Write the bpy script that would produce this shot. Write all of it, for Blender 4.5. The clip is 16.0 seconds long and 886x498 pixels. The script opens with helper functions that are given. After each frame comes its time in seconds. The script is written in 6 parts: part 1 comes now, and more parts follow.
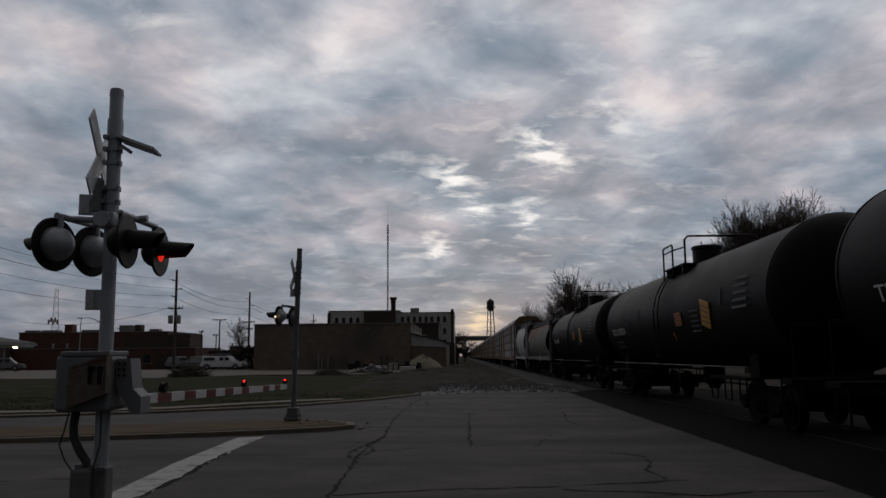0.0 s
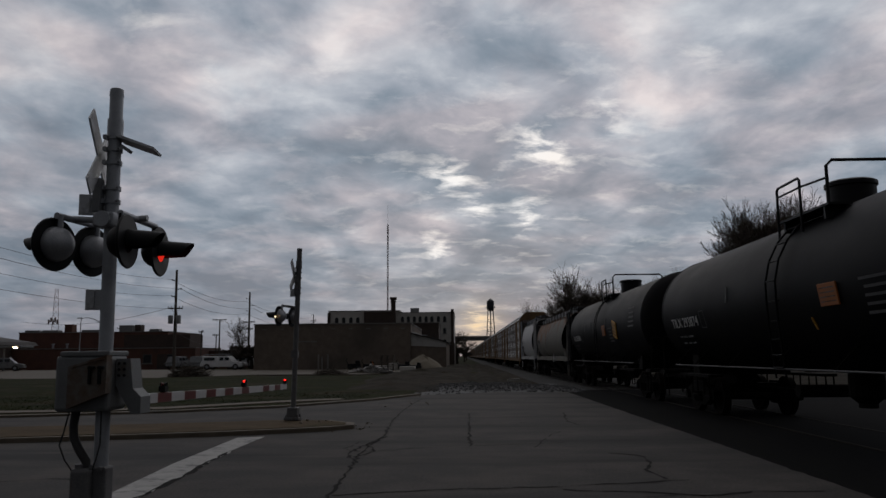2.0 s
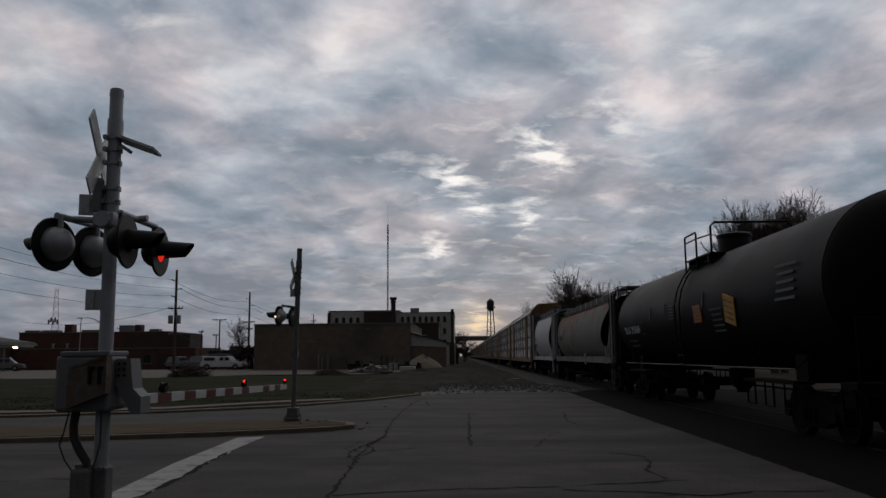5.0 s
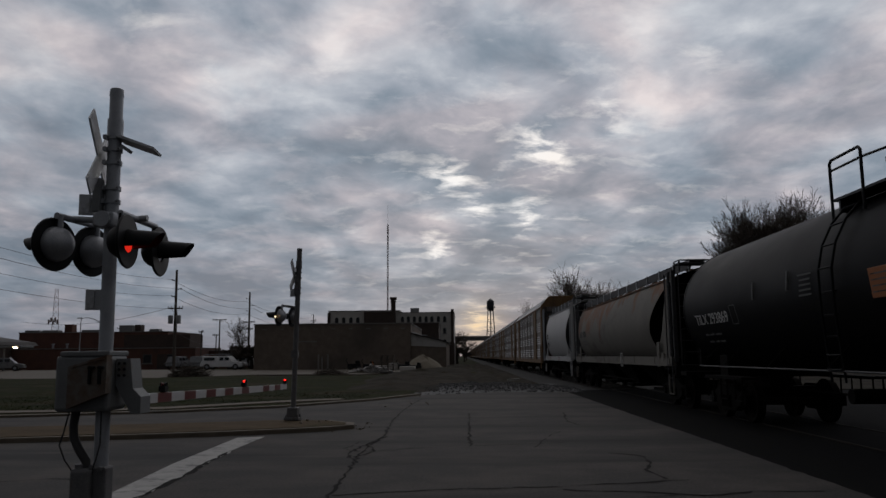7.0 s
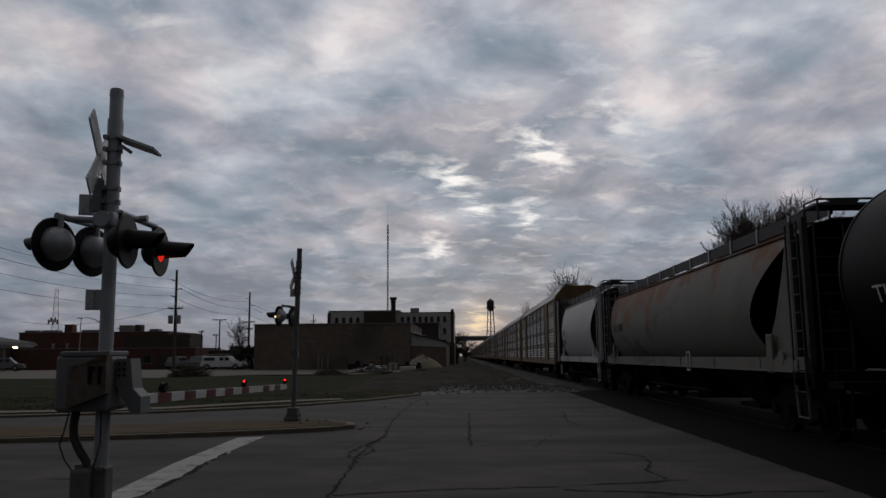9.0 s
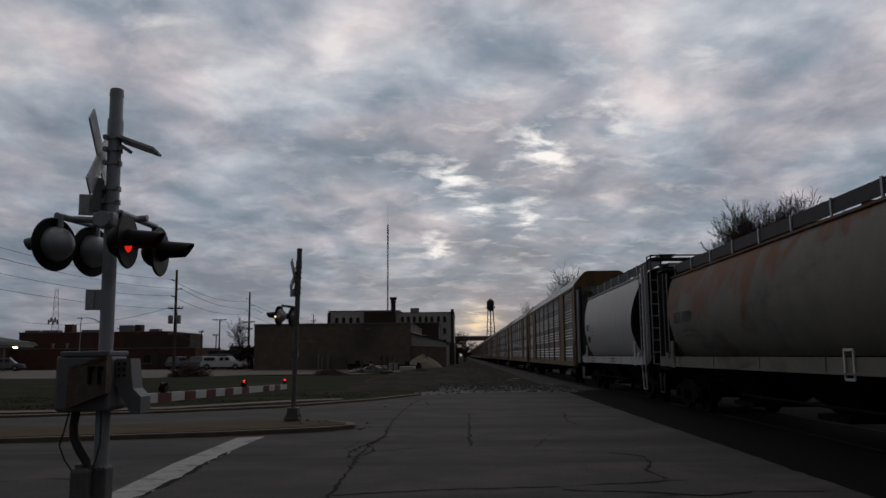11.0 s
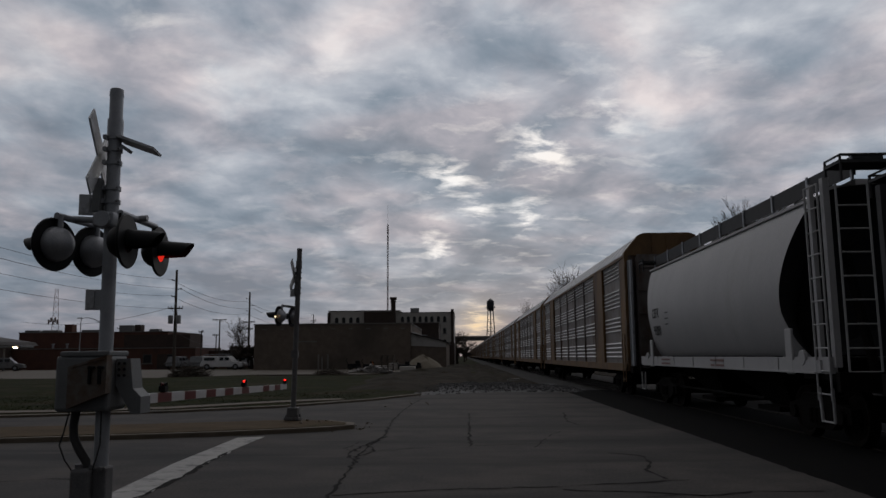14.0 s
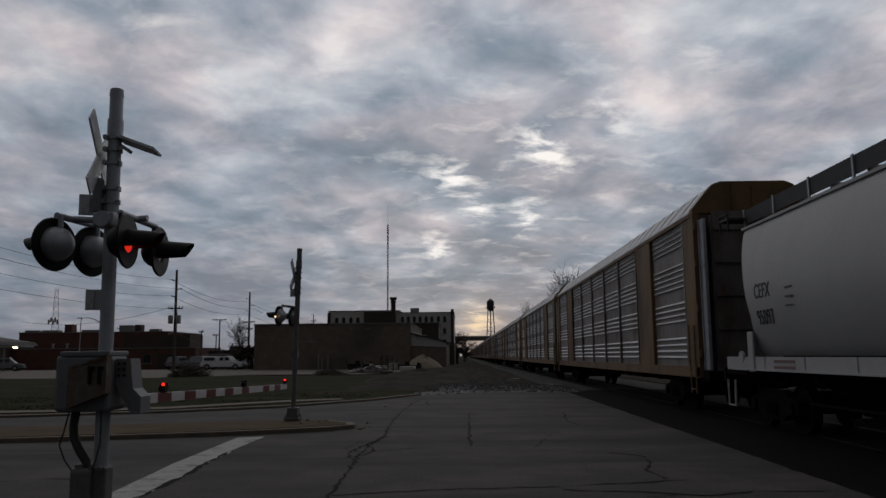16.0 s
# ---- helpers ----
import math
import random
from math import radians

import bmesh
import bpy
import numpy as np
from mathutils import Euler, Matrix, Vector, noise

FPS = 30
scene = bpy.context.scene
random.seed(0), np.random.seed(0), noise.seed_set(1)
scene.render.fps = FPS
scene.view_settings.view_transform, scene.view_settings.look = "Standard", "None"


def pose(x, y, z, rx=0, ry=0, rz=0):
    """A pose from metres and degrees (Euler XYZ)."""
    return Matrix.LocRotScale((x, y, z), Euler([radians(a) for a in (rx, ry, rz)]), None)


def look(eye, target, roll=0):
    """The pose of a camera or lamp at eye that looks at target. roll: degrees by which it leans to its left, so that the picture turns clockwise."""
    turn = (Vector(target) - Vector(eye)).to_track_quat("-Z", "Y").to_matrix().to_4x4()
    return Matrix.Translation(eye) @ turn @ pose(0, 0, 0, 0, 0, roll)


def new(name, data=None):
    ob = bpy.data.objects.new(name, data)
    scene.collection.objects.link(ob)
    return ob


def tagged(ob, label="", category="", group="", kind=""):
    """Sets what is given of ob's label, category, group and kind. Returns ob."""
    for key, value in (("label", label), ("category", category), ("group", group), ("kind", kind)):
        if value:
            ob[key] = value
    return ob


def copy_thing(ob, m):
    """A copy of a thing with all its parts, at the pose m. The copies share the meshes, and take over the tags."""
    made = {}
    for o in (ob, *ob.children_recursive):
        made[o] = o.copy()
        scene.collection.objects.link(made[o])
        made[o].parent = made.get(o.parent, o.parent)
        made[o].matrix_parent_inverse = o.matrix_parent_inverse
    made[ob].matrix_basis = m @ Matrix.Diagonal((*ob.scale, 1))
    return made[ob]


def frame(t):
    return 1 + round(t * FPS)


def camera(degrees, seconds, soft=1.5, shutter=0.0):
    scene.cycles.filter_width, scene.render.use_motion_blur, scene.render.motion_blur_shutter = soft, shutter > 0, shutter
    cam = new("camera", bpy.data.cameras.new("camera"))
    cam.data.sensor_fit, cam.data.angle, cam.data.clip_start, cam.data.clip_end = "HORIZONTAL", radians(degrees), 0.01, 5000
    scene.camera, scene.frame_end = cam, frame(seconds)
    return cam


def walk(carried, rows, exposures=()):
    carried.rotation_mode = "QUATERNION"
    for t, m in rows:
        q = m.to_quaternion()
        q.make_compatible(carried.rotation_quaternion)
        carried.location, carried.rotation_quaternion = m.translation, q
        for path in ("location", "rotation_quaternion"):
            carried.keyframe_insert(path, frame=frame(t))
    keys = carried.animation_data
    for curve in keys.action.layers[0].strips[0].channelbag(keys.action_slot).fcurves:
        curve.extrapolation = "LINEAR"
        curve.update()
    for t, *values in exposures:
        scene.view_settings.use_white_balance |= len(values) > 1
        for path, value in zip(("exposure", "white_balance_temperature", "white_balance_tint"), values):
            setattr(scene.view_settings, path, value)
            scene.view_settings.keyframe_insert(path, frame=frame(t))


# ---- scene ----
H_EYE = 1.5
cam = camera(59.85, 16.0, soft=1.5)
view = Matrix.Translation((0, 0, H_EYE)) @ pose(0, 0, 0, 0, 0, 1.348) @ pose(0, 0, 0, 97.912) @ pose(0, 0, 0, 0, 0, -0.5)
walk(cam, [(0.0, view), (16.0, view)])

# ---------------------------------------------------------------- node helpers


def node(tree, kind, **values):
    n = tree.nodes.new(kind)
    for key, value in values.items():
        if key == "op":
            n.operation = value
        elif key == "mode":
            n.data_type = value
        elif key == "blend":
            n.blend_type = value
        else:
            n.inputs[key.replace("_", " ")].default_value = value
    return n


def math_node(tree, op, a, b=0.0, clamp=False):
    n = tree.nodes.new("ShaderNodeMath")
    n.operation, n.use_clamp = op, clamp
    for i, v in enumerate((a, b)):
        if isinstance(v, (int, float)):
            n.inputs[i].default_value = v
        else:
            tree.links.new(v, n.inputs[i])
    return n.outputs[0]


def mixed(tree, fac, a, b, blend="MIX"):
    n = tree.nodes.new("ShaderNodeMix")
    n.data_type, n.blend_type = "RGBA", blend
    for i, v in ((0, fac), (6, a), (7, b)):
        if isinstance(v, (int, float)):
            n.inputs[i].default_value = v
        elif isinstance(v, tuple):
            n.inputs[i].default_value = (*v[:3], 1)
        else:
            tree.links.new(v, n.inputs[i])
    return n.outputs[2]


def ramp(tree, fac, stops):
    n = tree.nodes.new("ShaderNodeValToRGB")
    e = n.color_ramp.elements
    while len(e) < len(stops):
        e.new(0.5)
    for k, (p, c) in zip(e, stops):
        c = c if isinstance(c, tuple) else (c, c, c)
        k.position, k.color = p, (*c[:3], 1)
    tree.links.new(fac, n.inputs[0])
    return n.outputs[0]


# ---------------------------------------------------------------- sky and light
SUN_HEIGHT, SUN_TURN = radians(5), radians(2)
world = bpy.data.worlds.new("dusk_sky")
scene.world = world
world.use_nodes = True
wt = world.node_tree
wt.nodes.clear()
w_out = wt.nodes.new("ShaderNodeOutputWorld")
w_bg = wt.nodes.new("ShaderNodeBackground")
wt.links.new(w_bg.outputs[0], w_out.inputs[0])
sky = wt.nodes.new("ShaderNodeTexSky")
sky.sky_type, sky.sun_disc, sky.sun_elevation, sky.sun_rotation = "NISHITA", False, SUN_HEIGHT, SUN_TURN
tc = wt.nodes.new("ShaderNodeTexCoord")
sep = wt.nodes.new("ShaderNodeSeparateXYZ")
wt.links.new(tc.outputs["Generated"], sep.inputs[0])
up = math_node(wt, "MAXIMUM", sep.outputs[2], 0.0)
lift = math_node(wt, "ADD", up, 0.20)
flat = wt.nodes.new("ShaderNodeCombineXYZ")
wt.links.new(math_node(wt, "DIVIDE", sep.outputs[0], lift), flat.inputs[0])
wt.links.new(math_node(wt, "DIVIDE", sep.outputs[1], lift), flat.inputs[1])


def cloud_noise(scale, detail, rough, shift, stretch=(1, 1, 1), turn=0.0, distort=0.0):
    m = wt.nodes.new("ShaderNodeMapping")
    m.inputs["Location"].default_value = shift
    m.inputs["Scale"].default_value = stretch
    m.inputs["Rotation"].default_value = (0, 0, radians(turn))
    wt.links.new(flat.outputs[0], m.inputs[0])
    n = wt.nodes.new("ShaderNodeTexNoise")
    n.inputs["Scale"].default_value, n.inputs["Detail"].default_value = scale, detail
    n.inputs["Roughness"].default_value, n.inputs["Distortion"].default_value = rough, distort
    wt.links.new(m.outputs[0], n.inputs["Vector"])
    return n.outputs[0]


big = cloud_noise(2.1, 6, 0.50, (3.1, 1.7, 0), (1.0, 0.85, 1), 32, 0.35)
mid = cloud_noise(5.2, 6, 0.54, (7.7, 2.2, 0), (1.0, 0.85, 1), -24, 0.25)
tint_n = cloud_noise(2.4, 4, 0.5, (1.3, 9.1, 0), (1, 1, 1), 10, 0.3)
gaps = cloud_noise(8.5, 8, 0.60, (4.4, 6.3, 0), (0.8, 1.1, 1), -20, 0.3)
wide = cloud_noise(0.8, 3, 0.5, (2.0, 5.0, 0), (0.8, 1, 1), -20)
cover = math_node(wt, "ADD", math_node(wt, "MULTIPLY", big, 0.62), math_node(wt, "MULTIPLY", mid, 0.50))
cover = math_node(wt, "ADD", cover, math_node(wt, "MULTIPLY", math_node(wt, "SUBTRACT", wide, 0.74), 0.25))
cover = math_node(wt, "ADD", cover, math_node(wt, "MULTIPLY", math_node(wt, "SUBTRACT", up, 0.22), 0.28))
cover = math_node(wt, "ADD", cover, math_node(wt, "MULTIPLY", math_node(wt, "MULTIPLY", math_node(wt, "ABSOLUTE", sep.outputs[0]), up), 0.34))
grey_sky = ramp(wt, cover, [(0.36, (0.158, 0.198, 0.250)), (0.46, (0.225, 0.262, 0.318)), (0.55, (0.330, 0.352, 0.408)), (0.64, (0.47, 0.478, 0.525)), (0.74, (0.66, 0.655, 0.68))])
pink = ramp(wt, tint_n, [(0.42, (0.965, 1.005, 1.01)), (0.62, (1.10, 1.01, 0.975))])
tinted = mixed(wt, 1.0, grey_sky, pink, "MULTIPLY")
# thin breaks in the cloud, brightest over the place where the sun went down
to_sun = wt.nodes.new("ShaderNodeVectorMath")
to_sun.operation = "DOT_PRODUCT"
wt.links.new(tc.outputs["Generated"], to_sun.inputs[0])
to_sun.inputs[1].default_value = Vector((0.06, 0.96, 0.21)).normalized()
towards = math_node(wt, "MAXIMUM", to_sun.outputs["Value"], 0.0)
near_sun = math_node(wt, "POWER", towards, 34.0)
spots = None
for v, tight, much in (((-0.01, 0.973, 0.232), 1700, 0.9), ((0.095, 0.959, 0.268), 1500, 0.9), ((0.123, 0.96, 0.253), 2200, 0.9), ((-0.031, 0.99, 0.14), 2600, 0.9), ((0.023, 0.98, 0.19), 3000, 0.9), ((0.087, 0.98, 0.18), 3000, 0.9),
                       ((0.189, 0.936, 0.296), 1600, 0.7), ((-0.357, 0.846, 0.396), 900, 0.45), ((-0.304, 0.89, 0.339), 5000, 0.7), ((0.296, 0.885, 0.358), 1600, 0.45), ((-0.167, 0.918, 0.359), 1800, 0.4), ((0.022, 0.998, 0.042), 3500, 1.0)):
    n = wt.nodes.new("ShaderNodeVectorMath")
    n.operation = "DOT_PRODUCT"
    wt.links.new(tc.outputs["Generated"], n.inputs[0])
    n.inputs[1].default_value = Vector(v).normalized()
    k = math_node(wt, "POWER", math_node(wt, "MAXIMUM", n.outputs["Value"], 0.0), 1.6 * tight)
    k = math_node(wt, "MULTIPLY", k, much)
    spots = k if spots is None else math_node(wt, "ADD", spots, k)
gaps = math_node(wt, "ADD", gaps, math_node(wt, "MULTIPLY", spots, 0.15))
breaks = ramp(wt, gaps, [(0.54, 0.0), (0.75, 1.0)])
opened = math_node(wt, "MULTIPLY", breaks, math_node(wt, "ADD", math_node(wt, "ADD", math_node(wt, "MULTIPLY", near_sun, 0.42), math_node(wt, "MULTIPLY", spots, 0.78)), 0.10), True)
warm = mixed(wt, math_node(wt, "MULTIPLY", tint_n, 0.8), (0.84, 0.90, 0.95), (0.98, 0.80, 0.66))
sky_out = mixed(wt, opened, tinted, warm)
# paler band along the horizon, with a yellow slit at the sunset
band = math_node(wt, "POWER", math_node(wt, "SUBTRACT", 1.0, up, True), 15.0)
low_sky = mixed(wt, math_node(wt, "MULTIPLY", band, 0.85), sky_out, (0.178, 0.184, 0.224))
slit_dir = wt.nodes.new("ShaderNodeVectorMath")
slit_dir.operation = "DOT_PRODUCT"
wt.links.new(tc.outputs["Generated"], slit_dir.inputs[0])
slit_dir.inputs[1].default_value = Vector((0.022, 0.998, 0.040)).normalized()
slit = math_node(wt, "POWER", math_node(wt, "MAXIMUM", slit_dir.outputs["Value"], 0.0), 2600.0)
glow = mixed(wt, math_node(wt, "MULTIPLY", slit, math_node(wt, "ADD", math_node(wt, "MULTIPLY", breaks, 0.7), 0.30), True), low_sky, (0.80, 0.62, 0.40))
# the sky away from the sunset is already deep in dusk
dusk = ramp(wt, math_node(wt, "ADD", math_node(wt, "MULTIPLY", to_sun.outputs["Value"], 0.5), 0.5), [(0.15, 0.19), (0.50, 0.27), (0.62, 0.50), (0.84, 0.87), (0.97, 1.07)])
dimmed = mixed(wt, 1.0, glow, dusk, "MULTIPLY")
with_sky = mixed(wt, 0.0015, dimmed, sky.outputs[0])
wt.links.new(with_sky, w_bg.inputs[0])
w_bg.inputs[1].default_value = 1.0

sun = new("sun", bpy.data.lights.new("sun", "SUN"))
sun.data.energy, sun.data.angle, sun.data.color = 0.05, radians(25), (1.0, 0.86, 0.70)
sun.matrix_world = look((0, 0, 0), (-math.sin(SUN_TURN), -math.cos(SUN_TURN), -math.tan(SUN_HEIGHT + 0.12)))
scene.view_settings.exposure = 0.0

# ---------------------------------------------------------------- materials


def surface(name, a, b, rough=0.8, metal=0.0, scale=4.0, fine=60.0, bump=0.2, dist=0.01, spread=(0.35, 0.65), stain=None, stain_scale=0.8, stain_at=(0.55, 0.72), each=0.0, spec=0.5, stretch=(1, 1, 1), stain_stretch=None):
    """Two tones mixed by a broad and a fine grain, an optional stain, a bump from both."""
    m = bpy.data.materials.new(name)
    m.use_nodes = True
    t = m.node_tree
    bsdf = t.nodes["Principled BSDF"]
    c = t.nodes.new("ShaderNodeTexCoord")
    mp = t.nodes.new("ShaderNodeMapping")
    mp.inputs["Scale"].default_value = stretch
    t.links.new(c.outputs["Object"], mp.inputs[0])
    n1 = t.nodes.new("ShaderNodeTexNoise")
    n1.inputs["Scale"].default_value, n1.inputs["Detail"].default_value, n1.inputs["Roughness"].default_value = scale, 6, 0.6
    n2 = t.nodes.new("ShaderNodeTexNoise")
    n2.inputs["Scale"].default_value, n2.inputs["Detail"].default_value = fine, 3
    t.links.new(mp.outputs[0], n1.inputs["Vector"])
    t.links.new(mp.outputs[0], n2.inputs["Vector"])
    both = math_node(t, "ADD", math_node(t, "MULTIPLY", n1.outputs[0], 0.65), math_node(t, "MULTIPLY", n2.outputs[0], 0.35))
    col = ramp(t, both, [(spread[0], a), (spread[1], b)])
    if stain:
        n3 = t.nodes.new("ShaderNodeTexNoise")
        n3.inputs["Scale"].default_value, n3.inputs["Detail"].default_value, n3.inputs["Roughness"].default_value = stain_scale, 7, 0.62
        mp3 = mp
        if stain_stretch:
            mp3 = t.nodes.new("ShaderNodeMapping")
            mp3.inputs["Scale"].default_value = stain_stretch
            t.links.new(c.outputs["Object"], mp3.inputs[0])
        t.links.new(mp3.outputs[0], n3.inputs["Vector"])
        col = mixed(t, ramp(t, n3.outputs[0], [(stain_at[0], 0.0), (stain_at[1], 1.0)]), col, stain)
    if each:
        info = t.nodes.new("ShaderNodeObjectInfo")
        k = math_node(t, "ADD", math_node(t, "MULTIPLY", info.outputs["Random"], each), 1 - each / 2)
        g = t.nodes.new("ShaderNodeCombineColor")
        for i in range(3):
            t.links.new(k, g.inputs[i])
        col = mixed(t, 1.0, col, g.outputs[0], "MULTIPLY")
    t.links.new(col, bsdf.inputs["Base Color"])
    r = math_node(t, "ADD", math_node(t, "MULTIPLY", n1.outputs[0], 0.25), rough - 0.125, True)
    t.links.new(r, bsdf.inputs["Roughness"])
    bsdf.inputs["Metallic"].default_value = metal
    bsdf.inputs["Specular IOR Level"].default_value = spec
    bm_ = t.nodes.new("ShaderNodeBump")
    bm_.inputs["Strength"].default_value, bm_.inputs["Distance"].default_value = bump, dist
    t.links.new(both, bm_.inputs["Height"])
    t.links.new(bm_.outputs[0], bsdf.inputs["Normal"])
    return m


def glowing(name, color, strength):
    m = bpy.data.materials.new(name)
    m.use_nodes = True
    b = m.node_tree.nodes["Principled BSDF"]
    b.inputs["Base Color"].default_value = (*color, 1)
    b.inputs["Emission Color"].default_value = (*color, 1)
    b.inputs["Emission Strength"].default_value = strength
    b.inputs["Roughness"].default_value = 0.25
    return m


def glass(name, color, rough=0.08):
    m = bpy.data.materials.new(name)
    m.use_nodes = True
    b = m.node_tree.nodes["Principled BSDF"]
    b.inputs["Base Color"].default_value = (*color, 1)
    b.inputs["Roughness"].default_value = rough
    b.inputs["IOR"].default_value = 1.5
    return m


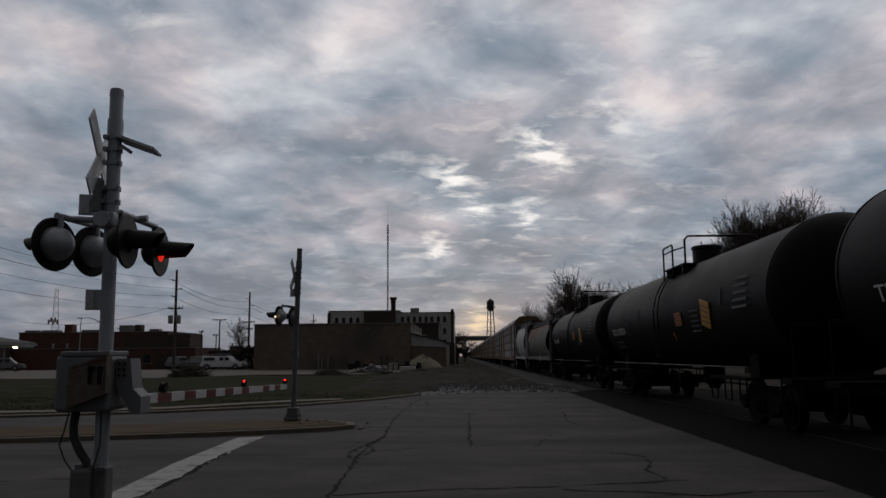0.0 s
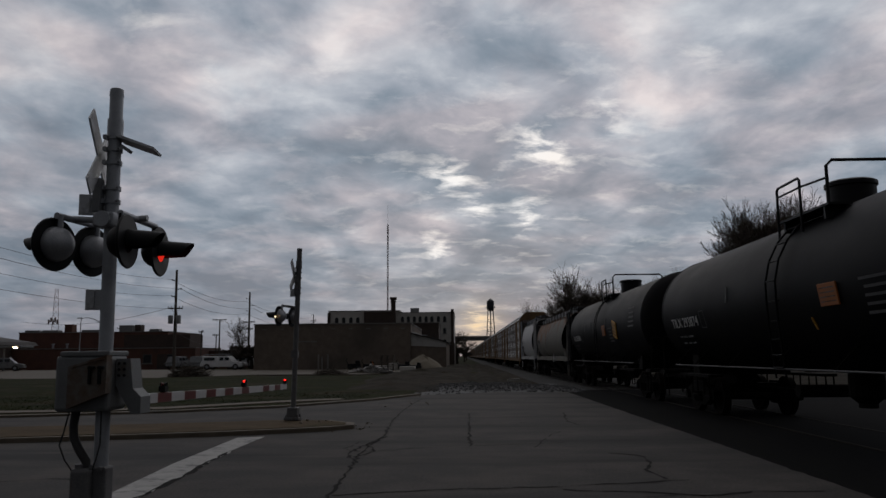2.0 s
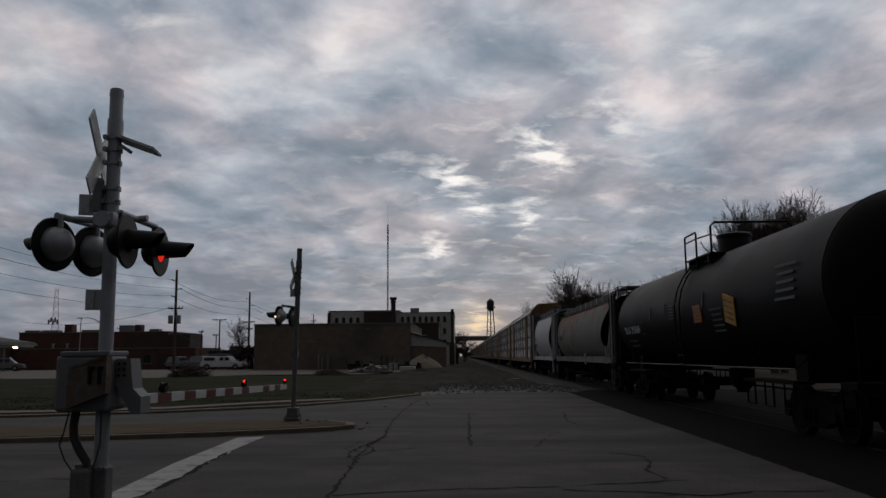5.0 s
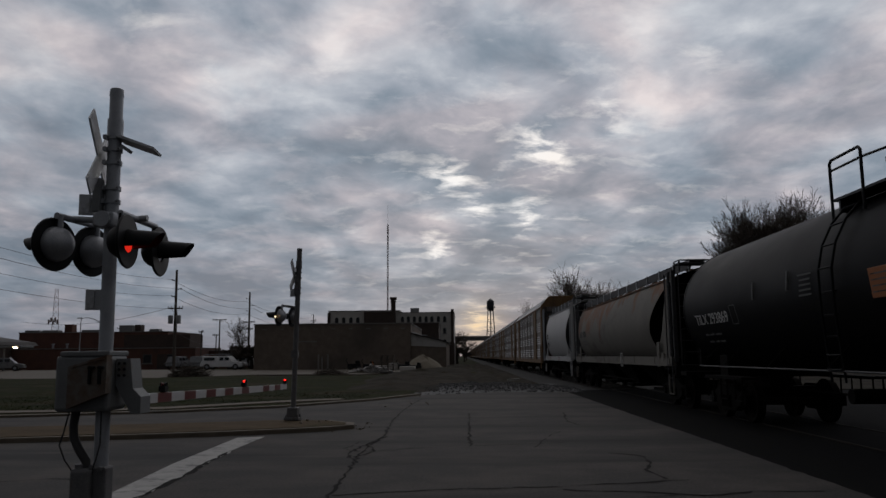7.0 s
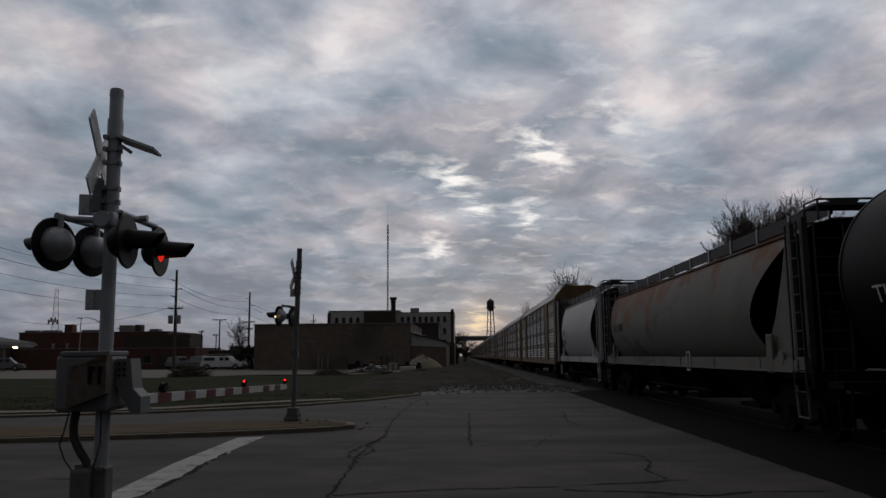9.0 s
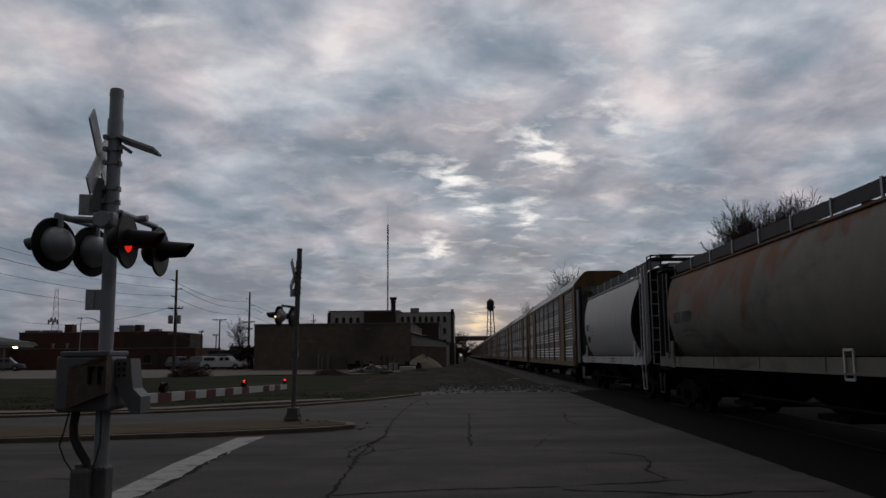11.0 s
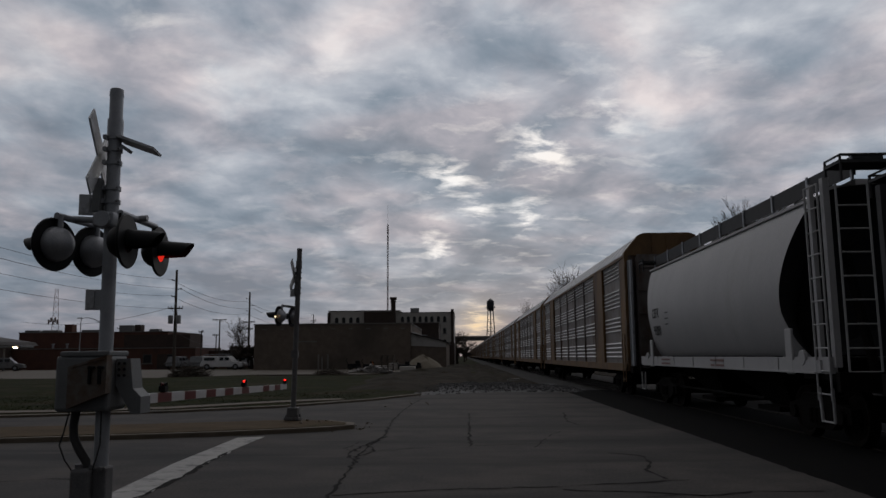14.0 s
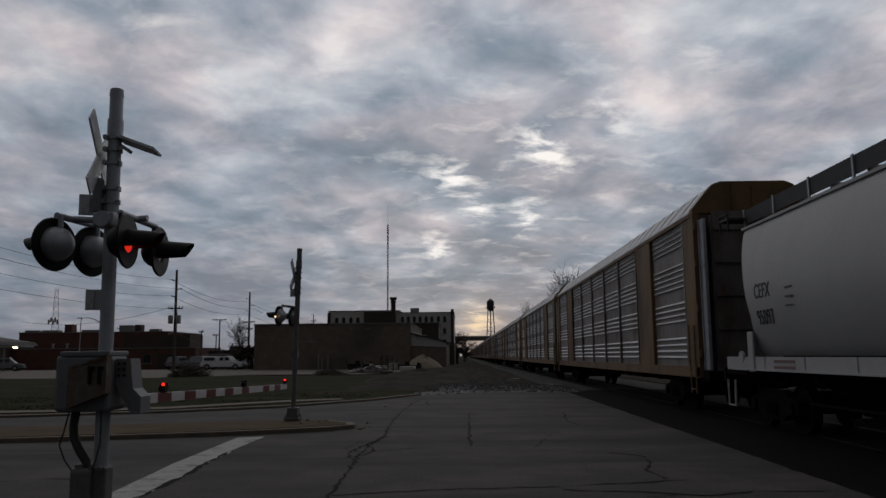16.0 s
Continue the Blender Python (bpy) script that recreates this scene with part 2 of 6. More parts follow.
M = dict(
    pavement=surface("worn_pavement", (0.018, 0.0162, 0.0152), (0.058, 0.051, 0.046), 0.85, 0, 0.8, 26, 0.7, 0.010, (0.41, 0.60), (0.012, 0.0115, 0.0112), 0.9, (0.50, 0.63), spec=0.25, stain_stretch=(0.10, 0.62, 1)),
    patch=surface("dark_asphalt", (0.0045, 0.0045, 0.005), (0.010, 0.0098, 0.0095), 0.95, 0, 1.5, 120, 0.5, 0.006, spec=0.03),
    kerb=surface("kerb_concrete", (0.082, 0.066, 0.047), (0.138, 0.113, 0.084), 0.85, 0, 2.5, 50, 0.35, 0.006, stain=(0.05, 0.045, 0.035)),
    dirt=surface("bare_dirt", (0.016, 0.0125, 0.009), (0.052, 0.041, 0.029), 0.95, 0, 0.9, 14, 0.8, 0.05, stain=(0.018, 0.016, 0.010), stain_scale=0.45, stain_at=(0.42, 0.56), spec=0.08),
    soil=surface("median_soil", (0.052, 0.037, 0.023), (0.110, 0.081, 0.050), 0.95, 0, 1.2, 22, 0.6, 0.03, stain=(0.045, 0.042, 0.022), stain_scale=0.6, spec=0.08),
    grass=surface("winter_grass", (0.006, 0.0095, 0.0015), (0.021, 0.025, 0.0045), 0.95, 0, 0.45, 30, 0.8, 0.04, stain=(0.036, 0.027, 0.013), stain_scale=0.30, stain_at=(0.50, 0.66), spec=0.05),
    lot=surface("pale_lot", (0.066, 0.055, 0.042), (0.112, 0.096, 0.075), 0.9, 0, 0.35, 14, 0.2, 0.01, stain=(0.055, 0.048, 0.038), stain_scale=0.1),
    ballast=surface("ballast", (0.022, 0.0215, 0.021), (0.064, 0.062, 0.060), 0.95, 0, 3.0, 26, 1.0, 0.03, spec=0.2),
    stone=surface("crushed_stone", (0.028, 0.0285, 0.030), (0.085, 0.085, 0.087), 0.9, 0, 9, 60, 0.5, 0.01, each=0.6),
    paint=surface("worn_white_paint", (0.22, 0.215, 0.205), (0.33, 0.325, 0.31), 0.75, 0, 2.5, 60, 0.2, 0.003, stain=(0.10, 0.10, 0.10), stain_scale=3.5, stain_at=(0.52, 0.64)),
    crack=surface("crack", (0.005, 0.0048, 0.0046), (0.014, 0.0132, 0.0125), 0.95, 0, 10, 80, 0.3, spec=0.12),
    steel=surface("galvanised_steel", (0.27, 0.285, 0.31), (0.38, 0.395, 0.42), 0.5, 0.3, 6, 90, 0.1, 0.002, stain=(0.16, 0.155, 0.15), stain_scale=3),
    old_steel=surface("dull_brown_steel", (0.085, 0.086, 0.09), (0.15, 0.148, 0.15), 0.7, 0.2, 6, 60, 0.2, 0.003, stain=(0.07, 0.05, 0.038), stain_scale=4),
    alu=surface("dull_aluminium", (0.22, 0.23, 0.25), (0.34, 0.35, 0.37), 0.45, 0.5, 5, 70, 0.1, 0.002),
    sign_back=surface("sign_back", (0.40, 0.41, 0.43), (0.54, 0.55, 0.57), 0.5, 0.25, 4, 60, 0.1, 0.002, stain=(0.2, 0.2, 0.2), stain_scale=5),
    black=surface("black_paint", (0.004, 0.0042, 0.005), (0.008, 0.0085, 0.010), 0.5, 0, 7, 80, 0.15, 0.002, spec=0.2),
    box=surface("silver_grey_paint", (0.125, 0.132, 0.138), (0.18, 0.187, 0.192), 0.6, 0.2, 4, 60, 0.15, 0.003, stain=(0.12, 0.10, 0.085), stain_scale=4, stain_at=(0.58, 0.72)),
    rusty=surface("rusted_panel", (0.10, 0.088, 0.076), (0.15, 0.135, 0.118), 0.75, 0.1, 5, 40, 0.3, 0.004, stain=(0.07, 0.038, 0.022), stain_scale=3.2, stain_at=(0.45, 0.6)),
    arm_white=surface("gate_white", (0.42, 0.42, 0.43), (0.54, 0.54, 0.54), 0.45, 0, 6, 60, 0.1, 0.002),
    arm_red=surface("gate_red", (0.075, 0.005, 0.005), (0.11, 0.008, 0.008), 0.45, 0, 6, 60, 0.1, 0.002),
    rubber=surface("rubber_hose", (0.015, 0.015, 0.016), (0.03, 0.03, 0.03), 0.7, 0, 10, 80, 0.2),
    red_on=glowing("red_lens_lit", (1.0, 0.03, 0.015), 0.62),
    red_tip=glowing("gate_lamp_lit", (1.0, 0.018, 0.010), 2.0),
    red_off=glass("red_lens_dark", (0.05, 0.004, 0.004), 0.15),
    pale_glow=glowing("small_white_lamp", (1.0, 0.78, 0.5), 1.4),
    lamp_glow=glowing("canopy_lamp", (1.0, 0.72, 0.42), 14.0),
    tank=surface("black_tank_paint", (0.003, 0.003, 0.0036), (0.006, 0.006, 0.007), 0.52, 0, 0.9, 40, 0.12, 0.004, stain=(0.010, 0.009, 0.008), stain_scale=0.7, stain_at=(0.5, 0.75), stretch=(1, 0.5, 1), spec=0.06),
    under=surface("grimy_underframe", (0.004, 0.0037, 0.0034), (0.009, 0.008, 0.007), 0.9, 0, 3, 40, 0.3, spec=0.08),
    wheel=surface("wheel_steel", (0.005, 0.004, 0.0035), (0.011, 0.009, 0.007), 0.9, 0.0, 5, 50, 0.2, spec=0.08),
    hop_white=surface("light_grey_hopper", (0.33, 0.33, 0.335), (0.41, 0.41, 0.41), 0.6, 0, 0.8, 30, 0.1, 0.003, stain=(0.31, 0.305, 0.295), stain_scale=0.5, stretch=(1, 0.8, 0.4)),
    walkway=surface("dark_grating", (0.02, 0.02, 0.022), (0.05, 0.05, 0.052), 0.7, 0.3, 5, 60, 0.3),
    rack=surface("faded_yellow_rack", (0.14, 0.078, 0.030), (0.20, 0.114, 0.044), 0.7, 0, 1.2, 35, 0.15, 0.003, stain=(0.075, 0.040, 0.02), stain_scale=1.1, stain_at=(0.48, 0.66), each=0.25, stretch=(1, 1, 0.4)),
    rack_panel=surface("galvanised_panel", (0.152, 0.135, 0.128), (0.225, 0.203, 0.192), 0.6, 0.2, 1.5, 40, 0.1, 0.002, stain=(0.095, 0.060, 0.038), stain_scale=1.3, stain_at=(0.48, 0.66), each=0.35, stretch=(1, 1, 0.4)),
    rack_slat=surface("skylit_louvre", (0.40, 0.40, 0.41), (0.55, 0.55, 0.55), 0.45, 0.2, 3, 40, 0.05, 0.002),
    rack_roof=surface("galvanised_roof", (0.34, 0.35, 0.37), (0.46, 0.47, 0.49), 0.5, 0.4, 1.2, 40, 0.1, 0.003, stain=(0.25, 0.22, 0.19), stain_scale=0.8),
    white_mark=surface("stencil_white", (0.42, 0.42, 0.42), (0.56, 0.56, 0.55), 0.7, 0, 8, 60, 0.1),
    faint_mark=surface("dirty_stencil", (0.045, 0.045, 0.045), (0.085, 0.085, 0.085), 0.7, 0, 8, 60, 0.1),
    black_mark=surface("stencil_black", (0.02, 0.02, 0.02), (0.04, 0.04, 0.04), 0.7, 0, 8, 60, 0.1),
    placard_y=surface("yellow_placard", (0.38, 0.18, 0.010), (0.47, 0.24, 0.016), 0.6, 0, 5, 60, 0.1, stain=(0.2, 0.1, 0.02), stain_scale=4),
    placard_o=surface("orange_placard", (0.25, 0.075, 0.012), (0.33, 0.105, 0.016), 0.6, 0, 5, 60, 0.1),
    brick=surface("brown_brick", (0.115, 0.092, 0.075), (0.180, 0.146, 0.120), 0.9, 0, 1.4, 12, 0.3, 0.02, stain=(0.092, 0.078, 0.066), stain_scale=0.18, stain_at=(0.45, 0.62)),
    brick_red=surface("red_brick", (0.075, 0.034, 0.026), (0.12, 0.055, 0.04), 0.9, 0, 0.9, 10, 0.3, 0.02, stain=(0.06, 0.035, 0.03), stain_scale=0.2),
    brick_dark=surface("dark_brick", (0.04, 0.03, 0.027), (0.07, 0.05, 0.042), 0.9, 0, 1.2, 10, 0.3, 0.02),
    pale_wall=surface("pale_render", (0.42, 0.40, 0.375), (0.54, 0.52, 0.49), 0.9, 0, 0.6, 10, 0.3, 0.02, stain=(0.30, 0.27, 0.24), stain_scale=0.25),
    shed=surface("pale_shed_sheet", (0.34, 0.33, 0.32), (0.44, 0.43, 0.42), 0.8, 0, 1.2, 10, 0.2, 0.01, stain=(0.15, 0.13, 0.11), stain_scale=0.4),
    coping=surface("coping", (0.14, 0.135, 0.13), (0.21, 0.2, 0.19), 0.8, 0, 2, 20, 0.2),
    roof=surface("dark_roof", (0.05, 0.048, 0.047), (0.085, 0.08, 0.078), 0.9, 0, 1, 12, 0.3),
    rooftop=surface("rooftop_unit", (0.15, 0.155, 0.16), (0.23, 0.235, 0.24), 0.6, 0.2, 2, 20, 0.2),
    window=glass("dark_window", (0.012, 0.013, 0.016), 0.12),
    frame=surface("window_frame", (0.06, 0.058, 0.055), (0.1, 0.095, 0.09), 0.7, 0, 5, 40, 0.1),
    wood=surface("weathered_pole", (0.045, 0.038, 0.032), (0.085, 0.072, 0.060), 0.9, 0, 2, 40, 0.4, 0.006, stretch=(1, 1, 0.15)),
    wire=surface("wire", (0.02, 0.02, 0.022), (0.04, 0.04, 0.04), 0.6, 0, 5, 30, 0.05),
    dark_iron=surface("tower_paint", (0.022, 0.024, 0.028), (0.05, 0.052, 0.058), 0.7, 0.1, 2, 20, 0.1),
    lattice=surface("lattice_paint", (0.20, 0.15, 0.15), (0.30, 0.22, 0.22), 0.7, 0.1, 0.2, 20, 0.1),
    bark=surface("grey_bark", (0.032, 0.027, 0.023), (0.065, 0.055, 0.047), 0.95, 0, 5, 40, 0.4, stretch=(1, 1, 0.3)),
    twig=surface("bare_twigs", (0.05, 0.040, 0.034), (0.085, 0.068, 0.057), 0.95, 0, 5, 40, 0.2),
    concrete=surface("bridge_concrete", (0.10, 0.098, 0.095), (0.16, 0.155, 0.15), 0.9, 0, 1, 12, 0.3),
    car_white=surface("white_car_paint", (0.60, 0.61, 0.63), (0.70, 0.71, 0.72), 0.3, 0, 2, 30, 0.02),
    car_grey=surface("grey_car_paint", (0.14, 0.145, 0.155), (0.2, 0.205, 0.215), 0.3, 0.3, 2, 30, 0.02),
    tyre=surface("tyre", (0.014, 0.014, 0.014), (0.024, 0.024, 0.024), 0.9, 0, 8, 60, 0.2),
    sand=surface("pale_sand", (0.13, 0.112, 0.084), (0.19, 0.168, 0.130), 0.95, 0, 1.5, 30, 0.5, 0.03),
    junk=surface("scrap", (0.10, 0.095, 0.09), (0.26, 0.25, 0.24), 0.8, 0, 3, 40, 0.3, each=0.8),
    brush=surface("dead_brush", (0.030, 0.024, 0.019), (0.06, 0.048, 0.036), 0.95, 0, 3, 40, 0.3),
    rail=surface("rail_steel", (0.014, 0.012, 0.010), (0.026, 0.022, 0.018), 0.9, 0.0, 4, 40, 0.2, spec=0.1),
    tie=surface("creosoted_tie", (0.018, 0.015, 0.013), (0.04, 0.034, 0.028), 0.9, 0, 3, 40, 0.4, each=0.5),
)



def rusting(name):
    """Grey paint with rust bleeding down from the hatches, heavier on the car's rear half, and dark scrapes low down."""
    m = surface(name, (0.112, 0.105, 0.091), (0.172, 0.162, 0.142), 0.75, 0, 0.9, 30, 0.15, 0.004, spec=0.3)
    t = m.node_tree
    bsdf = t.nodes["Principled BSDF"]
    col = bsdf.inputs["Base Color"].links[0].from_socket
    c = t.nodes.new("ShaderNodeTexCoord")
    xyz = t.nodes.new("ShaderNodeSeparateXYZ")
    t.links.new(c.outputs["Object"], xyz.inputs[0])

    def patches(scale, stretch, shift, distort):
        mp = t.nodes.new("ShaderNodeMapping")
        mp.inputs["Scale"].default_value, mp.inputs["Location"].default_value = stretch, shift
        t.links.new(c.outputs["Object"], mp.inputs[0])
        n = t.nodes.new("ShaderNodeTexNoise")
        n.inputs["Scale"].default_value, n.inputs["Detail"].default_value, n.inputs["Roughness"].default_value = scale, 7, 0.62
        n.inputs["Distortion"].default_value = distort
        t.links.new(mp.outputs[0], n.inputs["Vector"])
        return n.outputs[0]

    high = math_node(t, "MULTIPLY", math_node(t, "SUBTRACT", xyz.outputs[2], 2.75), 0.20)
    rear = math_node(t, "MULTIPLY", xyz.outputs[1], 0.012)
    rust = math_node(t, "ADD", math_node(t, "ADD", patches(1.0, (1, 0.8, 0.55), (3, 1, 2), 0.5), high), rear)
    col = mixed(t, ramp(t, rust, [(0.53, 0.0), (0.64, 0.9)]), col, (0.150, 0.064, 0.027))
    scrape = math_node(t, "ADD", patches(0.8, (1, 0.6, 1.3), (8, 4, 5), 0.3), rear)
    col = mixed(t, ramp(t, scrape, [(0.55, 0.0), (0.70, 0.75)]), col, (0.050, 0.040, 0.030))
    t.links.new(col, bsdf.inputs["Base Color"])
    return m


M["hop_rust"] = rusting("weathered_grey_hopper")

# ---------------------------------------------------------------- mesh helpers


def part(name, bm, material, parent=None, label="", smooth=False, at=None):
    """Links a bmesh as one mesh object under a thing or a part."""
    me = bpy.data.meshes.new(name)
    bmesh.ops.recalc_face_normals(bm, faces=bm.faces)
    if smooth:
        for f in bm.faces:
            f.smooth = True
    bm.to_mesh(me)
    bm.free()
    mats = material if isinstance(material, (list, tuple)) else [material]
    for m in mats:
        me.materials.append(M[m])
    ob = new(name, me)
    if parent:
        ob.parent = parent
    if at is not None:
        ob.matrix_basis = at
    if smooth:
        me.set_sharp_from_angle(angle=radians(40))
    return tagged(ob, label)


def thing(name, m, label, category, group="", kind=""):
    ob = new(name)
    ob.empty_display_size = 0.2
    ob.matrix_basis = m
    return tagged(ob, label, category, group, kind)


def solid(bm, verts, faces, mat=0):
    v = [bm.verts.new(p) for p in verts]
    made = []
    for f in faces:
        face = bm.faces.new([v[i] for i in f])
        face.material_index = mat
        made.append(face)
    return made


def box(bm, c, s, turn=None, bevel=0.0, mat=0):
    x, y, z = (k / 2 for k in s)
    pts = [Vector(p) for p in ((-x, -y, -z), (x, -y, -z), (x, y, -z), (-x, y, -z), (-x, -y, z), (x, -y, z), (x, y, z), (-x, y, z))]
    if turn:
        r = turn.to_3x3() if isinstance(turn, Matrix) else Euler([radians(a) for a in turn]).to_matrix()
        pts = [r @ p for p in pts]
    pts = [p + Vector(c) for p in pts]
    fs = solid(bm, pts, ((0, 3, 2, 1), (4, 5, 6, 7), (0, 1, 5, 4), (1, 2, 6, 5), (2, 3, 7, 6), (3, 0, 4, 7)), mat)
    if bevel:
        es = list({e for f in fs for e in f.edges})
        bmesh.ops.bevel(bm, geom=es, offset=bevel, segments=2, affect="EDGES", profile=0.5, material=-1)
    return bm


def rod(bm, p, q, r, r2=None, n=8, caps=True, mat=0):
    p, q = Vector(p), Vector(q)
    r2 = r if r2 is None else r2
    d = (q - p).normalized()
    a = d.orthogonal().normalized()
    b = d.cross(a)
    rings = []
    for c, k in ((p, r), (q, r2)):
        rings.append([bm.verts.new(c + k * (math.cos(2 * math.pi * i / n) * a + math.sin(2 * math.pi * i / n) * b)) for i in range(n)])
    for i in range(n):
        f = bm.faces.new((rings[0][i], rings[0][(i + 1) % n], rings[1][(i + 1) % n], rings[1][i]))
        f.material_index = mat
    if caps and n > 2:
        bm.faces.new(rings[0][::-1]).material_index = mat
        bm.faces.new(rings[1]).material_index = mat
    return bm


def pipe(bm, pts, r, n=6):
    """A bent tube through the points, as one piece."""
    pts = [Vector(p) for p in pts]
    rings = []
    a = (pts[1] - pts[0]).normalized().orthogonal().normalized()
    for i, p in enumerate(pts):
        d = (pts[min(i + 1, len(pts) - 1)] - pts[max(i - 1, 0)]).normalized()
        a = (a - d * a.dot(d)).normalized()
        b = d.cross(a)
        rings.append([bm.verts.new(p + r * (math.cos(2 * math.pi * k / n) * a + math.sin(2 * math.pi * k / n) * b)) for k in range(n)])
    for u, v in zip(rings, rings[1:]):
        for k in range(n):
            bm.faces.new((u[k], u[(k + 1) % n], v[(k + 1) % n], v[k]))
    bm.faces.new(rings[0][::-1])
    bm.faces.new(rings[-1])
    return bm


def spin(bm, profile, axis_from, axis_to, n=24, mat=0):
    """Turns a profile of (along, radius) round an axis."""
    o, d = Vector(axis_from), (Vector(axis_to) - Vector(axis_from)).normalized()
    a = d.orthogonal().normalized()
    b = d.cross(a)
    rings = []
    for s, r in profile:
        if r < 1e-6:
            rings.append([bm.verts.new(o + s * d)])
        else:
            rings.append([bm.verts.new(o + s * d + r * (math.cos(2 * math.pi * i / n) * a + math.sin(2 * math.pi * i / n) * b)) for i in range(n)])
    for u, v in zip(rings, rings[1:]):
        for i in range(n):
            j = (i + 1) % n
            if len(u) == 1 and len(v) == 1:
                continue
            if len(u) == 1:
                f = bm.faces.new((u[0], v[j], v[i]))
            elif len(v) == 1:
                f = bm.faces.new((u[i], u[j], v[0]))
            else:
                f = bm.faces.new((u[i], u[j], v[j], v[i]))
            f.material_index = mat
    return bm


def prism(bm, outline, y0, y1, mat=0, caps=True):
    """Extrudes an outline in x and z along y."""
    a = [bm.verts.new((x, y0, z)) for x, z in outline]
    b = [bm.verts.new((x, y1, z)) for x, z in outline]
    n = len(a)
    for i in range(n):
        bm.faces.new((a[i], a[(i + 1) % n], b[(i + 1) % n], b[i])).material_index = mat
    if caps:
        bm.faces.new(a[::-1]).material_index = mat
        bm.faces.new(b).material_index = mat
    return bm


def slab(bm, outline, z0, z1, mat=0):
    """A flat plate of any outline in x and y."""
    a = [bm.verts.new((x, y, z0)) for x, y in outline]
    b = [bm.verts.new((x, y, z1)) for x, y in outline]
    n = len(a)
    for i in range(n):
        bm.faces.new((a[i], a[(i + 1) % n], b[(i + 1) % n], b[i])).material_index = mat
    bm.faces.new(a[::-1]).material_index = mat
    bm.faces.new(b).material_index = mat
    return bm


def lettering(name, text, size, material, parent, m, depth=0.003, squeeze=1.0):
    cu = bpy.data.curves.new(name, "FONT")
    cu.body, cu.size, cu.extrude, cu.align_x, cu.align_y = text, size, depth, "CENTER", "CENTER"
    tmp = bpy.data.objects.new(name, cu)
    scene.collection.objects.link(tmp)
    me = bpy.data.meshes.new_from_object(tmp.evaluated_get(bpy.context.evaluated_depsgraph_get()))
    bpy.data.objects.remove(tmp)
    me.transform(Matrix.Diagonal((squeeze, 1, 1, 1)))
    me.materials.clear()
    me.materials.append(M[material])
    ob = new(name, me)
    ob.parent, ob.matrix_basis = parent, m
    return ob


B = bmesh.new


# ---------------------------------------------------------------- ground and roads


def sheet(name, outline, z, material, label, category, thick=0.3, parent=None):
    ob = part(name, slab(B(), outline, z - thick, z), material, parent, label)
    return tagged(ob, label, category, kind="structure")


def rough_sheet(name, x0, x1, y0, y1, nx, ny, height, material, label, category):
    """A ground patch with gentle uneven relief."""
    bm = B()
    rows = []
    for j in range(ny + 1):
        y = y0 + (y1 - y0) * j / ny
        rows.append([bm.verts.new((x0 + (x1 - x0) * i / nx, y, height(x0 + (x1 - x0) * i / nx, y))) for i in range(nx + 1)])
    for a, b in zip(rows, rows[1:]):
        for i in range(nx):
            bm.faces.new((a[i], a[i + 1], b[i + 1], b[i]))
    return tagged(part(name, bm, material, None, label, smooth=True), label, category, kind="structure")


sheet("ground", [(-2600, -400), (2600, -400), (2600, 3200), (-2600, 3200)], -0.10, "grass", "dull winter grass and dirt reaching to the horizon", "ground")
# near lanes, crossing apron, far lanes
edge_rng = random.Random(19)
ragged = []
edge_y = -12.0
while edge_y < 33.0:
    ragged.append((4.28 + edge_rng.uniform(-0.016, 0.016) - (0.05 if edge_rng.random() < 0.08 else 0.0), edge_y))
    edge_y += edge_rng.uniform(0.08, 0.3)
sheet("road", [(-60, -12)] + ragged + [(4.3, 33.2), (3.4, 33.9), (-1.7, 30.3), (-3.2, 26.8), (-5.4, 23.6), (-8.2, 21.7), (-12.0, 20.2), (-60, 11.2)], 0.0, "pavement", "worn grey asphalt road and crossing apron with long cracks", "road")
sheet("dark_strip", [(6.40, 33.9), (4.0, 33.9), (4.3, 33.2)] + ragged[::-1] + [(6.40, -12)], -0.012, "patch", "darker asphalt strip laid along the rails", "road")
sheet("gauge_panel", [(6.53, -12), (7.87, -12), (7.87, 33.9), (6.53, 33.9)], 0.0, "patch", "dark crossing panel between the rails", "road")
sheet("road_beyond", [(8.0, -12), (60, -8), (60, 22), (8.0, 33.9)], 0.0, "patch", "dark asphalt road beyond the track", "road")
# raised median with a rounded nose
med = [(-60, 3.6), (-8.39, 14.1), (-6.47, 14.6), (-4.6, 15.15), (-3.55, 15.6), (-2.8, 16.0), (-2.3, 16.5), (-2.35, 17.0), (-3.0, 17.72), (-4.2, 17.85), (-5.2, 17.5), (-7.1, 17.0), (-9.8, 16.5), (-60, 6.4)]
inner = [(-60, 3.78), (-8.41, 14.27), (-6.5, 14.77), (-4.65, 15.32), (-3.62, 15.76), (-2.92, 16.13), (-2.48, 16.53), (-2.52, 16.93), (-3.08, 17.57), (-4.2, 17.7), (-5.17, 17.35), (-7.1, 16.85), (-9.8, 16.35), (-60, 6.25)]
median = sheet("median", med, 0.085, "kerb", "raised concrete kerb round a dirt median", "kerb")
sheet("median_soil", inner, 0.097, "soil", "bare brown dirt on the median", "ground")
far_edge = [(-60, 11.15), (-12.0, 20.15), (-8.15, 21.6), (-5.38, 23.5), (-3.15, 26.7), (-1.62, 30.2)]
back = [(x - 0.12, y + 0.28) for x, y in far_edge][::-1]
sheet("far_kerb", far_edge + back, 0.06, "kerb", "low worn concrete kerb along the far lanes", "kerb")
